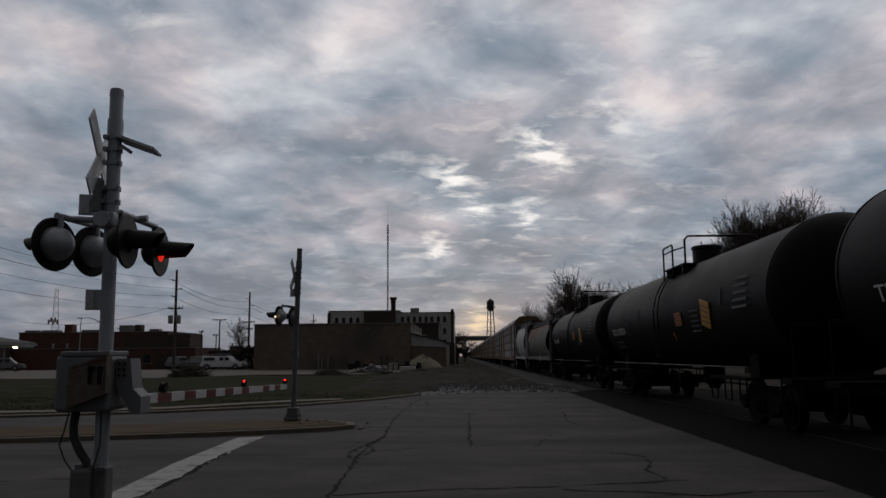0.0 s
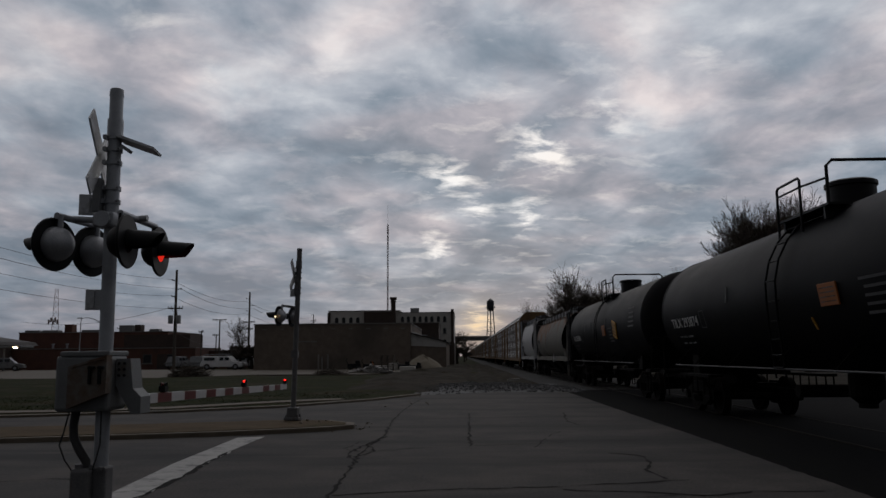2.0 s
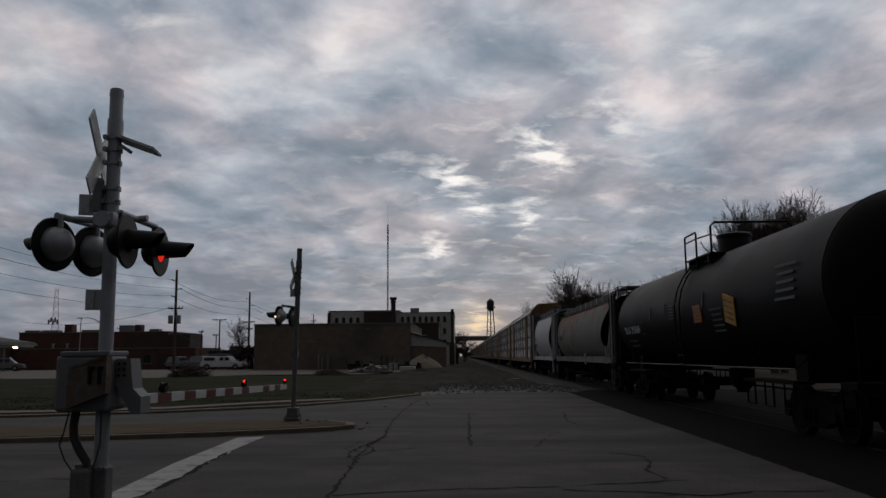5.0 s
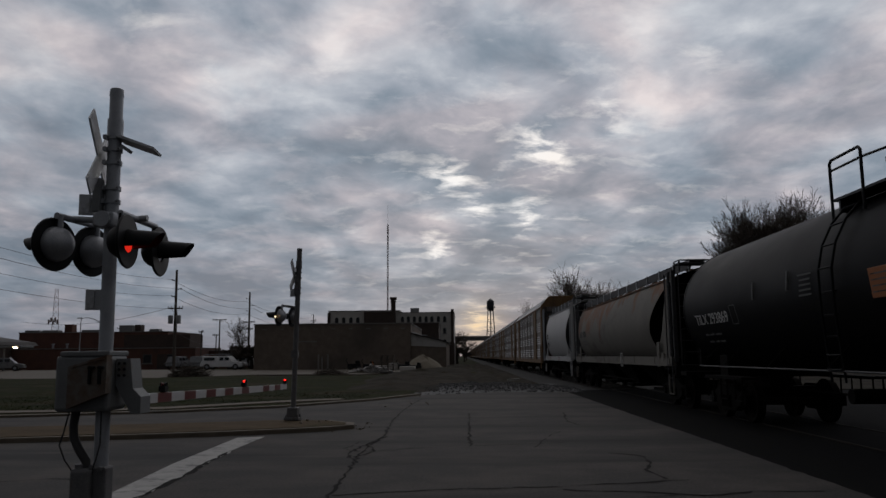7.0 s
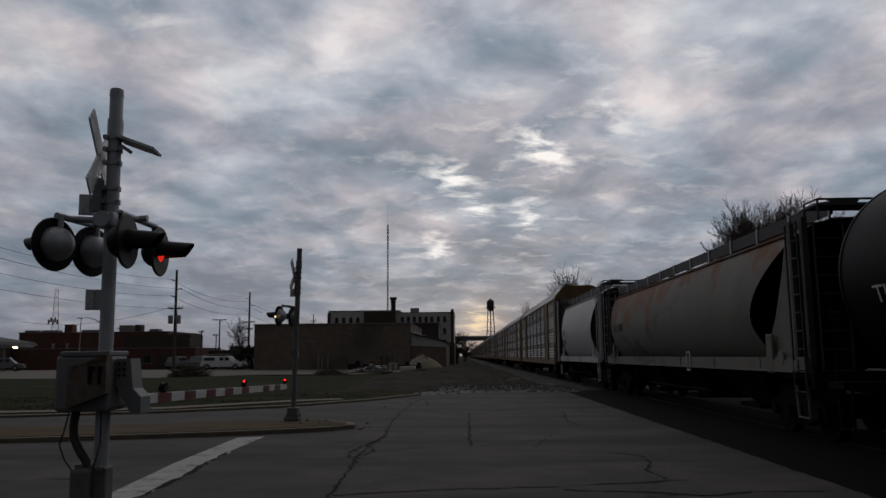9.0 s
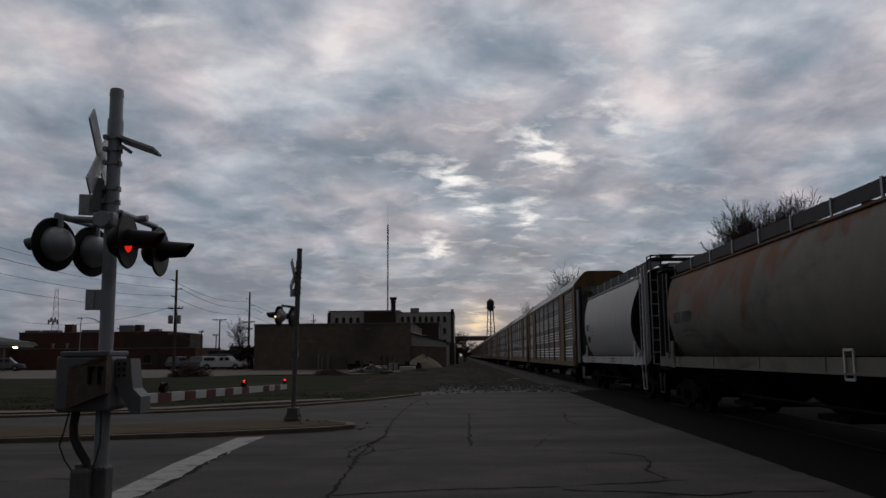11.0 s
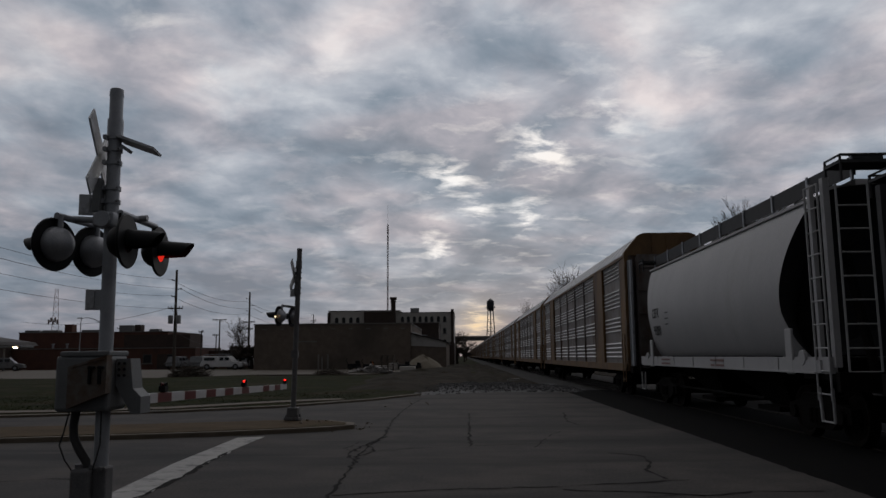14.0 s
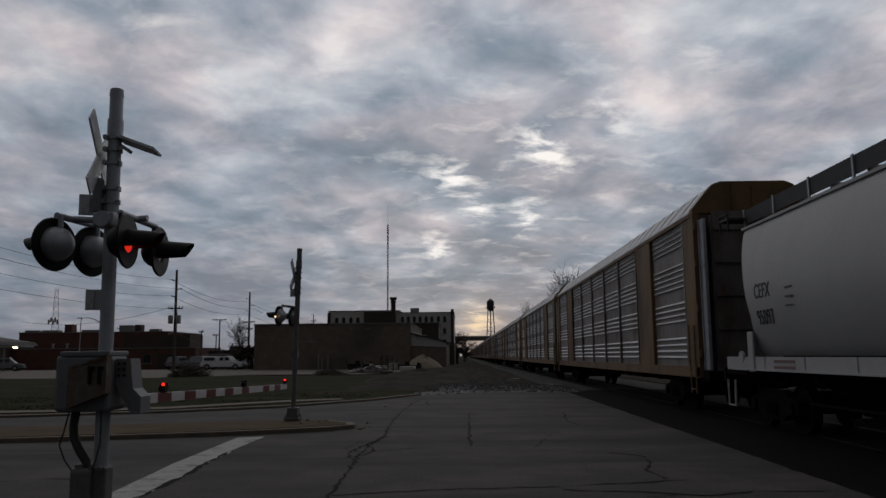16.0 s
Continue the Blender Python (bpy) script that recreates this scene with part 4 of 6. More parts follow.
def hopper_car(y0, L, paint, mark_a, mark_b, wear, tall, inset=1.05, ladder_paint="old_steel"):
    car = thing("hopper_car", pose(XC, y0, 0), wear, "hopper car", "freight train")
    half = [(0.0, 4.22), (0.7, 4.18), (1.05, 4.08), (1.24, 3.88), (1.42, 3.42), (1.52, 2.95), (1.54, 2.50), (1.46, 2.05), (1.31, 1.68), (1.12, 1.42)]
    fine = []
    for i in range(len(half) - 1):
        p0, p1, p2, p3 = (Vector(half[max(0, min(len(half) - 1, i + k))]) for k in (-1, 0, 1, 2))
        for t in (0.0, 0.34, 0.67):
            q = 0.5 * (2 * p1 + (p2 - p0) * t + (2 * p0 - 5 * p1 + 4 * p2 - p3) * t * t + (3 * p1 - p0 - 3 * p2 + p3) * t ** 3)
            fine.append((max(0.0, q.x), q.y))
    half = fine + [half[-1]]
    ring = half + [(-x, z) for x, z in half[:0:-1]]
    hl = L / 2 - 0.75

    def end_at(z, e):
        k = (4.22 - z) / 2.82
        cut = inset if e < 0 else min(inset, 1.05)
        return hl - 0.75 + 0.4 * (cut - 1.05) - cut * math.sin(min(1, k * 1.25) * math.pi / 2) + 0.30 * max(0.0, k - 0.72) / 0.28

    bm = B()
    n = len(ring)
    a = [bm.verts.new((x, -end_at(z, -1), z)) for x, z in ring]
    m1 = [bm.verts.new((x, -hl / 3, z)) for x, z in ring]
    m2 = [bm.verts.new((x, hl / 3, z)) for x, z in ring]
    b = [bm.verts.new((x, end_at(z, 1), z)) for x, z in ring]
    for p, q in ((a, m1), (m1, m2), (m2, b)):
        for i in range(n):
            bm.faces.new((p[i], p[(i + 1) % n], q[(i + 1) % n], q[i]))
    part("hopper_body", bm, paint, car, smooth=True)
    for s in (-1, 1):
        # dark sheets, not body paint: shade of the end recess put into colour
        bm = B()
        bot = [bm.verts.new((x * 0.985, s * (end_at(z, s) - 0.05), z)) for x, z in ring]
        core = [bm.verts.new((x * 0.5, s * (end_at(z, s) - 0.75 - 0.5 * (4.2 - z) / 2.8), z * 0.94)) for x, z in ring]
        for i in range(n):
            bm.faces.new((bot[i], bot[(i + 1) % n], core[(i + 1) % n], core[i]))
        bm.faces.new(core)
        part("slope_sheet", bm, "under" if paint == "hop_rust" else "walkway", car)
    for s in (-1, 1):
        bm = B()
        box(bm, (s * 1.40, 0, 1.30), (0.10, 2 * hl - 0.3, 0.26))
        box(bm, (s * 1.44, 0, 1.18), (0.14, 2 * hl - 1.2, 0.03))
        for y in [-hl + 2.2 + i * (2 * hl - 4.4) / 5 for i in range(6)]:
            box(bm, (s * 1.45, y, 1.32), (0.03, 0.10, 0.22))
        part("side_sill", bm, paint, car)
        for e in (-1, 1):
            # tall bracket plates and poling pocket at each end of the sill
            bm = B()
            box(bm, (s * 1.46, e * (hl - 1.62), 1.52), (0.05, 0.28, 0.78), bevel=0.02)
            box(bm, (s * 1.45, e * (hl - 1.0), 1.28), (0.06, 1.1, 0.20))
            rod(bm, (s * 1.44, e * (hl - 1.1), 1.42), (s * 1.49, e * (hl - 1.1), 1.42), 0.13, n=14)
            part("sill_bracket", bm, paint, car)
            if inset > 1.2 and e < 0:
                bm = B()
                ring_ = [(hl - 2.05, 1.42), (hl - 0.68, 1.42), (hl - 0.68, 3.95), (hl - 0.80, 3.95), (hl - 1.05, 3.2), (hl - 1.45, 2.3)]
                a_ = [bm.verts.new((s * 1.38, e * q, z)) for q, z in ring_]
                b_ = [bm.verts.new((s * 1.34, e * q, z)) for q, z in ring_]
                bm.faces.new(a_)
                bm.faces.new(b_[::-1])
                for q in range(6):
                    bm.faces.new((a_[q], a_[(q + 1) % 6], b_[(q + 1) % 6], b_[q]))
                part("end_gusset", bm, paint, car)
            open_corner = inset < 1.2 and s * e < 0
            if not open_corner:
                bm = B()
                box(bm, (s * 1.36, e * (hl - 0.12), 2.72), (0.10, 0.12, 2.9))
                box(bm, (s * 1.36, e * (hl - 0.62), 2.72), (0.07, 0.10, 2.9))
                part("corner_post", bm, paint if inset < 1.2 else "walkway", car)
            if s * e > 0:
                ladder("end_ladder", car, ladder_paint, s * 1.47, e * (hl - 0.37), 0.75, 4.10, 0.46, True)
            if not open_corner:
                ladder("end_ladder", car, ladder_paint, s * 1.0, e * (hl + 0.02), 1.1, 4.05, 0.5, False)
            bm = B()
            pipe(bm, [(s * 1.45, e * (hl - 0.6), 0.95), (s * 1.45, e * (hl - 0.55), 0.42), (s * 1.45, e * (hl - 0.15), 0.42), (s * 1.45, e * (hl - 0.15), 0.95)], 0.026)
            part("stirrup", bm, paint, car)
        # running board along the roof edge with uprights
        bm = B()
        box(bm, (s * 0.62, 0, 4.50), (0.46, 2 * hl - 0.2, 0.05))
        box(bm, (s * 0.86, 0, 4.37), (0.03, 2 * hl - 0.2, 0.30))
        part("running_board", bm, "walkway", car)
        k = max(6, round(2 * hl / 1.6))
        for i in range(k + 1):
            bm = B()
            y = -hl + 0.15 + i * (2 * hl - 0.3) / k
            box(bm, (s * 0.885, y, 4.34), (0.03, 0.06, 0.40))
            part("board_bracket", bm, "steel", car)
        bm = B()
        box(bm, (s * 1.20, 0, 4.0), (0.06, 2 * hl - 1.7, 0.05))
        part("roof_lip", bm, paint, car)
    bm = B()
    box(bm, (0, 0, 4.30), (0.7, 2 * hl - 2.2, 0.14))
    for i in range(8):
        box(bm, (0, -hl + 2 + i * (2 * hl - 4) / 7, 4.40), (0.9, 0.10, 0.08))
    part("hatch_cover", bm, paint, car)
    for e in (-1, 1):
        bm = B()
        box(bm, (0, e * (hl + 0.05), 4.34), (2.6, 0.55, 0.05))
        for x in (-1.28, 1.28):
            pipe(bm, [(x, e * (hl - 0.2), 4.05), (x, e * (hl - 0.2), 4.44), (x, e * (hl + 0.3), 4.44), (x, e * (hl + 0.3), 4.05)], 0.022)
        pipe(bm, [(-1.28, e * (hl + 0.3), 4.44), (1.28, e * (hl + 0.3), 4.44)], 0.022)
        part("end_platform", bm, "walkway", car)
        bm = B()
        box(bm, (0, e * (hl - 0.55), 1.12), (2.85, 1.3, 0.10))
        box(bm, (0, e * (hl + 0.05), 1.05), (2.9, 0.12, 0.30))
        for x in (-0.55, 0.55):
            box(bm, (x, e * (hl - 0.9), 2.2), (0.10, 0.14, 2.2), (e * 18, 0, 0))
        rod(bm, (0.3, e * (hl - 0.35), 1.4), (1.1, e * (hl - 0.35), 1.4), 0.22, n=12)
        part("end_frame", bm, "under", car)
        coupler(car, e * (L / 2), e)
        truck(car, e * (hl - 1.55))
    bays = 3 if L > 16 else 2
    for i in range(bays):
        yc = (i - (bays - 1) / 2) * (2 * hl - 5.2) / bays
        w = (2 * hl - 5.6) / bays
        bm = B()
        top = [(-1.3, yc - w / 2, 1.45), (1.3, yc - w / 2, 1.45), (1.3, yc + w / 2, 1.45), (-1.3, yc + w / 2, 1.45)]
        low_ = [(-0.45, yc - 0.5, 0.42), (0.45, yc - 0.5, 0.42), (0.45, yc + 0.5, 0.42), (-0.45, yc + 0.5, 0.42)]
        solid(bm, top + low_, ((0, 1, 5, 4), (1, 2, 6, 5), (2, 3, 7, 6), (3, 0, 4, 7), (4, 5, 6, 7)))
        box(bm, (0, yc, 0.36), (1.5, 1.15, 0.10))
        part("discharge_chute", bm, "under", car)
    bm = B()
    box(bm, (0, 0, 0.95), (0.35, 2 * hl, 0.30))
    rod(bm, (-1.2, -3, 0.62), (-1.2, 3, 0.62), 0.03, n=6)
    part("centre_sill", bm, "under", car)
    if mark_b:
        yt = hl - 2.55
        lettering("reporting_mark", mark_a, 0.40, "black_mark", car, on_side(-1.548, yt, 2.66, 0), squeeze=0.8)
        lettering("car_number", mark_b, 0.40, "black_mark", car, on_side(-1.494, yt, 2.16, 11), squeeze=0.8)
        bars("stencil", [(0, 0.16, 0.32, 0.03), (0, 0, 0.32, 0.03), (0, -0.16, 0.32, 0.03)], "faint_mark", car, on_side(-1.552, yt - 1.2, 2.48, 0))
        bars("stencil", [(0, 0.05, 0.9, 0.05), (0, -0.06, 0.9, 0.05)], "stencil_red", car, on_side(-1.462, yt - 0.6, 1.30, 0))
        bars("stencil", [(0, 0.05, 0.9, 0.05), (0, -0.06, 0.9, 0.05)], "stencil_red", car, on_side(-1.462, -1.0, 1.30, 0))
    else:
        lettering("reporting_mark", mark_a, 0.41, "black_mark", car, on_side(-1.548, hl - 2.95, 2.42, 4), squeeze=0.85)
        bars("stencil", [(0, 0.12, 1.1, 0.06), (0, -0.02, 0.9, 0.06)], "faint_mark", car, on_side(-1.46, hl - 3.3, 1.98, 16))
        bm = B()
        for x, y, w, h in ((0, 0.22, 0.3, 0.04), (0, -0.22, 0.3, 0.04), (-0.14, 0, 0.04, 0.44), (0.14, 0, 0.04, 0.44)):
            box(bm, (x, y, 0), (w, h, 0.02))
        part("card_frame", bm, "white_mark", car).matrix_basis = on_side(-1.47, -2.2, 1.32, 0)
    stretch_top(car, tall)
    return car


M["stencil_red"] = surface("stencil_red", (0.16, 0.09, 0.085), (0.22, 0.13, 0.12), 0.7, 0, 8, 60, 0.1)


def autorack(y0):
    L = 28.65
    car = thing("autorack_car", pose(XC, y0, 0), "faded yellow autorack with galvanised louvred sides", "rail car", "freight train")
    hl, W = L / 2 - 0.68, 1.50
    z0, z1 = 0.95, 4.93
    # roof, end walls
    bm = B()
    out = [(-W, z1), (-W + 0.02, 5.02), (-W + 0.52, 5.62), (-W + 0.72, 5.70), (W - 0.72, 5.70), (W - 0.52, 5.62), (W - 0.02, 5.02), (W, z1)]
    prism(bm, out, -hl + 0.25, hl - 0.25)
    for i in range(1, 24):
        y = -hl + i * 2 * hl / 24
        for s in (-1, 1):
            box(bm, (s * (W - 0.26), y, 5.325), (0.012, 0.04, 0.78), (0, -s * 40, 0))
    part("roof", bm, "rack_roof", car)
    for e in (-1, 1):
        bm = B()
        prism(bm, [(x * 1.012, z + 0.02 if z > 5 else z) for x, z in out], e * hl, e * (hl - 0.26))
        for x in (-0.5, 0.0, 0.5):
            box(bm, (x, e * (hl + 0.02), 5.28), (0.05, 0.04, 0.66))
        part("end_cap", bm, "rack", car)
        for s in (-1, 1):
            bm = B()
            prism(bm, [(s * 0.02, z0 + 0.15), (s * 1.12, z0 + 0.15), (s * 1.12, z1), (s * 0.02, z1)], e * (hl + 0.28), e * (hl + 0.22))
            prism(bm, [(s * 1.12, z0 + 0.15), (s * 1.46, z0 + 0.15), (s * 1.46, z1), (s * 1.12, z1)], e * (hl - 0.10), e * (hl - 0.04))
            box(bm, (s * 1.14, e * (hl + 0.08), (z0 + z1) / 2), (0.06, 0.36, z1 - z0 - 0.2))
            for z in (1.4, 2.1, 2.9, 3.7, 4.5):
                box(bm, (s * 0.57, e * (hl + 0.31), z), (1.05, 0.05, 0.08))
            part("end_door", bm, "rack_panel", car)
            # brighter steel than the door: light on this side-facing edge put into colour
            bm = B()
            box(bm, (s * 1.36, e * (hl + 0.21), 2.92), (0.08, 0.40, 3.62), bevel=0.015)
            box(bm, (s * 1.41, e * (hl + 0.12), 2.92), (0.04, 0.06, 3.62))
            part("door_edge", bm, "steel", car, "galvanised edge of the end door, pale steel for its lit side")
            bm = B()
            box(bm, (s * (W - 0.05), e * (hl - 0.10), (z0 + z1) / 2), (0.14, 0.24, z1 - z0))
            for z in (1.5, 2.6, 3.7, 4.6):
                rod(bm, (s * (W - 0.02), e * (hl + 0.06), z - 0.09), (s * (W - 0.02), e * (hl + 0.06), z + 0.09), 0.05, n=8)
            part("corner_post", bm, "rack", car)
            ladder("end_ladder", car, "rack", s * (W + 0.05), e * (hl - 0.42), 0.55, 2.2, 0.42, True)
        bm = B()
        box(bm, (0, e * (hl + 0.2), 0.98), (2.9, 0.5, 0.22))
        part("end_sill", bm, "under", car)
        coupler(car, e * L / 2, e)
        truck(car, e * 9.9)
    # side frames: sill, posts, solid panels, then louvred panels
    span = [(-hl + 0.9, -hl + 4.3, "panel"), (-hl + 4.3, -hl + 6.3, "post"), (hl - 6.3, hl - 4.3, "post"), (hl - 4.3, hl - 0.9, "panel")]
    mid0, mid1 = -hl + 6.3, hl - 6.3
    for i in range(5):
        span.append((mid0 + i * (mid1 - mid0) / 5, mid0 + (i + 1) * (mid1 - mid0) / 5, "panel"))
    for s in (-1, 1):
        bm = B()
        box(bm, (s * (W - 0.06), 0, 1.06), (0.16, 2 * hl, 0.26))
        box(bm, (s * (W - 0.03), 0, 4.90), (0.12, 2 * hl - 0.4, 0.10))
        part("side_sill", bm, "rack", car)
        for e in (-1, 1):
            bm = B()
            box(bm, (s * (W - 0.03), e * (hl - 0.56), 3.0), (0.06, 0.70, 3.75))
            part("end_post", bm, "rack", car)
        for p0, p1, what in span:
            w, yc = p1 - p0, (p0 + p1) / 2
            bm = B()
            if what == "post":
                box(bm, (s * (W - 0.02), yc, 3.02), (0.07, w, 3.70))
                for k in (-0.5, 0.5):
                    box(bm, (s * (W + 0.02), yc + k * (w - 0.1), 3.02), (0.03, 0.08, 3.70))
                part("solid_panel", bm, "rack", car)
                continue
            box(bm, (s * (W - 0.08), yc, 3.02), (0.04, w, 3.68))
            box(bm, (s * (W - 0.03), p0 + 0.06, 3.02), (0.08, 0.12, 3.68))
            panel = part("side_panel", bm, "rack_panel", car)
            # ledges paler than the panel: caught skylight partly put into their colour
            bm = B()
            for lo, hi, k in ((4.28, 4.82, 5), (3.22, 3.80, 5), (2.34, 2.80, 4), (1.40, 1.88, 4)):
                for i in range(k):
                    z = lo + (hi - lo) * i / (k - 1)
                    x = s * (W - 0.06)
                    y_a, y_b = p0 + 0.2, p1 - 0.12
                    solid(bm, [(x, y_a, z + 0.050), (x + s * 0.05, y_a, z), (x, y_a, z - 0.012), (x, y_b, z + 0.050), (x + s * 0.05, y_b, z), (x, y_b, z - 0.012)], ((0, 1, 4, 3), (1, 2, 5, 4), (0, 2, 1), (3, 4, 5)))
            part("louvres", bm, "rack_slat", panel, "pressed louvres, paler for the skylight on their ledges")
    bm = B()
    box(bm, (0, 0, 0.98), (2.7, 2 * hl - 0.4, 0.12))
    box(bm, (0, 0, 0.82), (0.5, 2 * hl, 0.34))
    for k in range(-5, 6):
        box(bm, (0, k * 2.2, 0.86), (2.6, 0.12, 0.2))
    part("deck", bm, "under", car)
    return car


TANK_A, TANK_STEP = 22.48, 18.65
MARKS_A = [("orange", -2.0, 2.40, 0.60, 0.36, 0), ("yellow", -4.3, 2.42, 0.62, 0.62, -12), ("lines", -3.4, 2.30, 0.8, 0.5, 0), ("lines", -6.6, 2.75, 0.9, 0.6, 0), ("tab", 2.6, 2.75, 0.05, 0.34, 0), ("tab", -5.4, 2.75, 0.05, 0.4, 0), ("tab", -1.2, 1.98, 0.05, 0.22, 0)]
MARKS_B = [("orange", -1.45, 2.45, 0.60, 0.42, 0), ("yellow", -3.7, 2.42, 0.62, 0.62, -12), ("lines", -2.8, 2.25, 0.8, 0.5, 0), ("lines", -6.6, 2.75, 0.9, 0.6, 0), ("lines", 0.9, 2.62, 0.5, 0.34, 0), ("tab", 3.2, 2.70, 0.05, 0.34, 0), ("tab", 1.6, 2.75, 0.05, 0.34, 0), ("tab", -1.9, 2.75, 0.05, 0.4, 0)]
cars = [
    (tank_car(TANK_A - TANK_STEP, "TILX", MARKS_A), TANK_A - TANK_STEP),
    (tank_car(TANK_A, "TILX 293874", MARKS_A), TANK_A),
    (tank_car(TANK_A + TANK_STEP, "TILX 293869", MARKS_B), TANK_A + TANK_STEP),
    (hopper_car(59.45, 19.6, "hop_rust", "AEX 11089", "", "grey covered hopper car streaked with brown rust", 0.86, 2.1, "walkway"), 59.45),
    (hopper_car(76.45, 14.6, "hop_white", "CEFX", "95097", "clean light grey covered hopper car", 1.04, 1.05, "hop_white"), 76.45),
]
RACK_0 = 98.25
first = autorack(RACK_0)
cars.append((first, RACK_0))
for i in range(1, 23):
    y = RACK_0 + 28.65 * i
    cars.append((copy_thing(first, pose(XC, y, 0)), y))


# ---------------------------------------------------------------- crossing signals
flashers = []


def lamp_unit(mast, x, y, z, face, kind, group):
    """One flashing light: round black background, hooded visor, dome housing, turning lens. face: degrees of its heading from +x."""
    h = Matrix.Translation((x, y, z)) @ pose(0, 0, 0, 0, 0, face)
    bm = B()
    spin(bm, [(0.012, 0.096), (0.012, 0.222), (0.0, 0.230), (-0.012, 0.222), (-0.012, 0.096)], (0, 0, 0), (1, 0, 0), 40)
    back = part("background", bm, "black", mast, smooth=True)
    back.matrix_basis = h
    bm = B()
    spin(bm, [(-0.012, 0.150), (-0.04, 0.148), (-0.09, 0.130), (-0.13, 0.098), (-0.155, 0.05), (-0.158, 0.0)], (0, 0, 0), (1, 0, 0), 32)
    rod(bm, (-0.06, 0, 0.12), (-0.06, 0, 0.24), 0.022, n=10)
    part("housing", bm, "alu" if kind == "back" else "black", back, "dull silver dome housing" if kind == "back" else "", smooth=True)
    bm = B()
    prev = None
    for i in range(25):
        a = radians(-30 + 240 * i / 24)
        k = 0.31 - 0.13 * (1 - math.sin(a)) / 2
        ring = [bm.verts.new((0.0, r * math.cos(a), r * math.sin(a))) for r in (0.104, 0.098)] + [bm.verts.new((k, r * math.cos(a) * 0.76, r * math.sin(a) * 0.76 - 0.006)) for r in (0.098, 0.104)]
        if prev:
            for q in range(4):
                bm.faces.new((prev[q], prev[(q + 1) % 4], ring[(q + 1) % 4], ring[q]))
        prev = ring
    part("visor", bm, "black", back, smooth=True)
    bm = B()
    spin(bm, [(0.0, 0.0), (0.0, 0.092), (0.008, 0.094)], (0, 0, 0), (1, 0, 0), 28, 1)
    spin(bm, [(0.008, 0.094), (0.022, 0.066), (0.028, 0.0)], (0, 0, 0), (1, 0, 0), 28, 0)
    lens = part("lens", bm, ["red_on", "red_off"], back, "red signal lens", smooth=True)
    flashers.append((lens, group))
    return back


def crossbuck(mast, x, y, z, heading):
    bm = B()
    for a in (45, -45):
        box(bm, (0, 0, 0), (0.015, 0.90, 0.17), (a, 0, 0))
    ob = part("crossbuck", bm, "sign_back", mast, "bare metal backs of the crossbuck boards")
    ob.matrix_basis = Matrix.Translation((x, y, z)) @ pose(0, 0, 0, 0, 0, heading)
    return ob


def signal_mast(x, y, z, tall, lean, label, metal):
    mast = thing("crossing_signal", pose(x, y, z, 0, lean, 0), label, "crossing signal", "crossing signals")
    bm = B()
    rod(bm, (0, 0, 0.0), (0, 0, tall - 0.35), 0.060, 0.058, 24)
    part("pole", bm, metal, mast, smooth=True)
    bm = B()
    rod(bm, (0, 0, tall - 0.42), (0, 0, tall - 0.27), 0.068, n=24)
    rod(bm, (0, 0, tall - 0.30), (0, 0, tall - 0.03), 0.058, n=24)
    spin(bm, [(0, 0.0615), (0.035, 0.0615), (0.035, 0.058), (0.06, 0.058), (0.066, 0.05), (0.067, 0.0)], (0, 0, tall - 0.05), (0, 0, tall), 24)
    part("pole_cap", bm, metal, mast, smooth=True)
    for k in (tall - 0.44, tall - 0.55, tall - 0.67, tall - 0.90, tall - 1.02):
        bm = B()
        spin(bm, [(-0.018, 0.058), (-0.018, 0.070), (0.018, 0.070), (0.018, 0.058)], (0, 0, k), (0, 0, 9), 20)
        box(bm, (-0.06, -0.045, k), (0.03, 0.06, 0.035))
        rod(bm, (0.06, -0.05, k), (0.085, -0.075, k), 0.012, n=6)
        part("clamp_band", bm, metal, mast, smooth=True)
    crossbuck(mast, -0.115 if lean < 0 else -0.09, 0.0, tall - 0.625, 9 if lean < 0 else -3)
    return mast


def junction(mast, z):
    bm = B()
    box(bm, (-0.02, -0.03, z), (0.19, 0.19, 0.13), bevel=0.02)
    rod(bm, (-0.02, -0.13, z), (-0.02, -0.15, z), 0.07, n=16)
    part("junction_box", bm, "steel", mast)


def small_sign(mast, x, y, z, w, h, heading):
    bm = B()
    box(bm, (0, 0, 0), (w, 0.012, h), bevel=0.005)
    box(bm, (0, -0.02, 0), (0.03, 0.03, h * 0.8))
    part("small_sign", bm, "sign_back", mast, "bare metal back of a small sign").matrix_basis = Matrix.Translation((x, y, z)) @ pose(0, 0, 0, 0, 0, heading)


GX, GY = -3.05, 6.6
mast_a = signal_mast(GX, GY, 0.0, 3.89, -0.45, "galvanised crossing signal mast with flashing lights and gate box", "steel")
junction(mast_a, 2.70)
bm = B()
pipe(bm, [(0, 0, 2.70), (-0.36, -0.05, 2.72)], 0.028, 12)
pipe(bm, [(-0.35, -0.26, 2.71), (-0.26, 0.30, 2.71)], 0.028, 12)
pipe(bm, [(0, 0, 2.70), (0.32, 0.0, 2.72)], 0.028, 12)
pipe(bm, [(0.22, -0.32, 2.71), (0.24, 0.38, 2.71)], 0.028, 12)
part("crossarm", bm, "steel", mast_a, smooth=True)
for x, y in ((-0.38, -0.22), (-0.29, 0.26)):
    lamp_unit(mast_a, x, y, 2.47, 160, "back", "dark")
for (x, y), g in (((0.28, -0.30), "first"), ((0.30, 0.35), "second")):
    lamp_unit(mast_a, x, y, 2.47, 2, "front", g)
small_sign(mast_a, -0.21, 0.0, 2.85, 0.16, 0.19, 15)
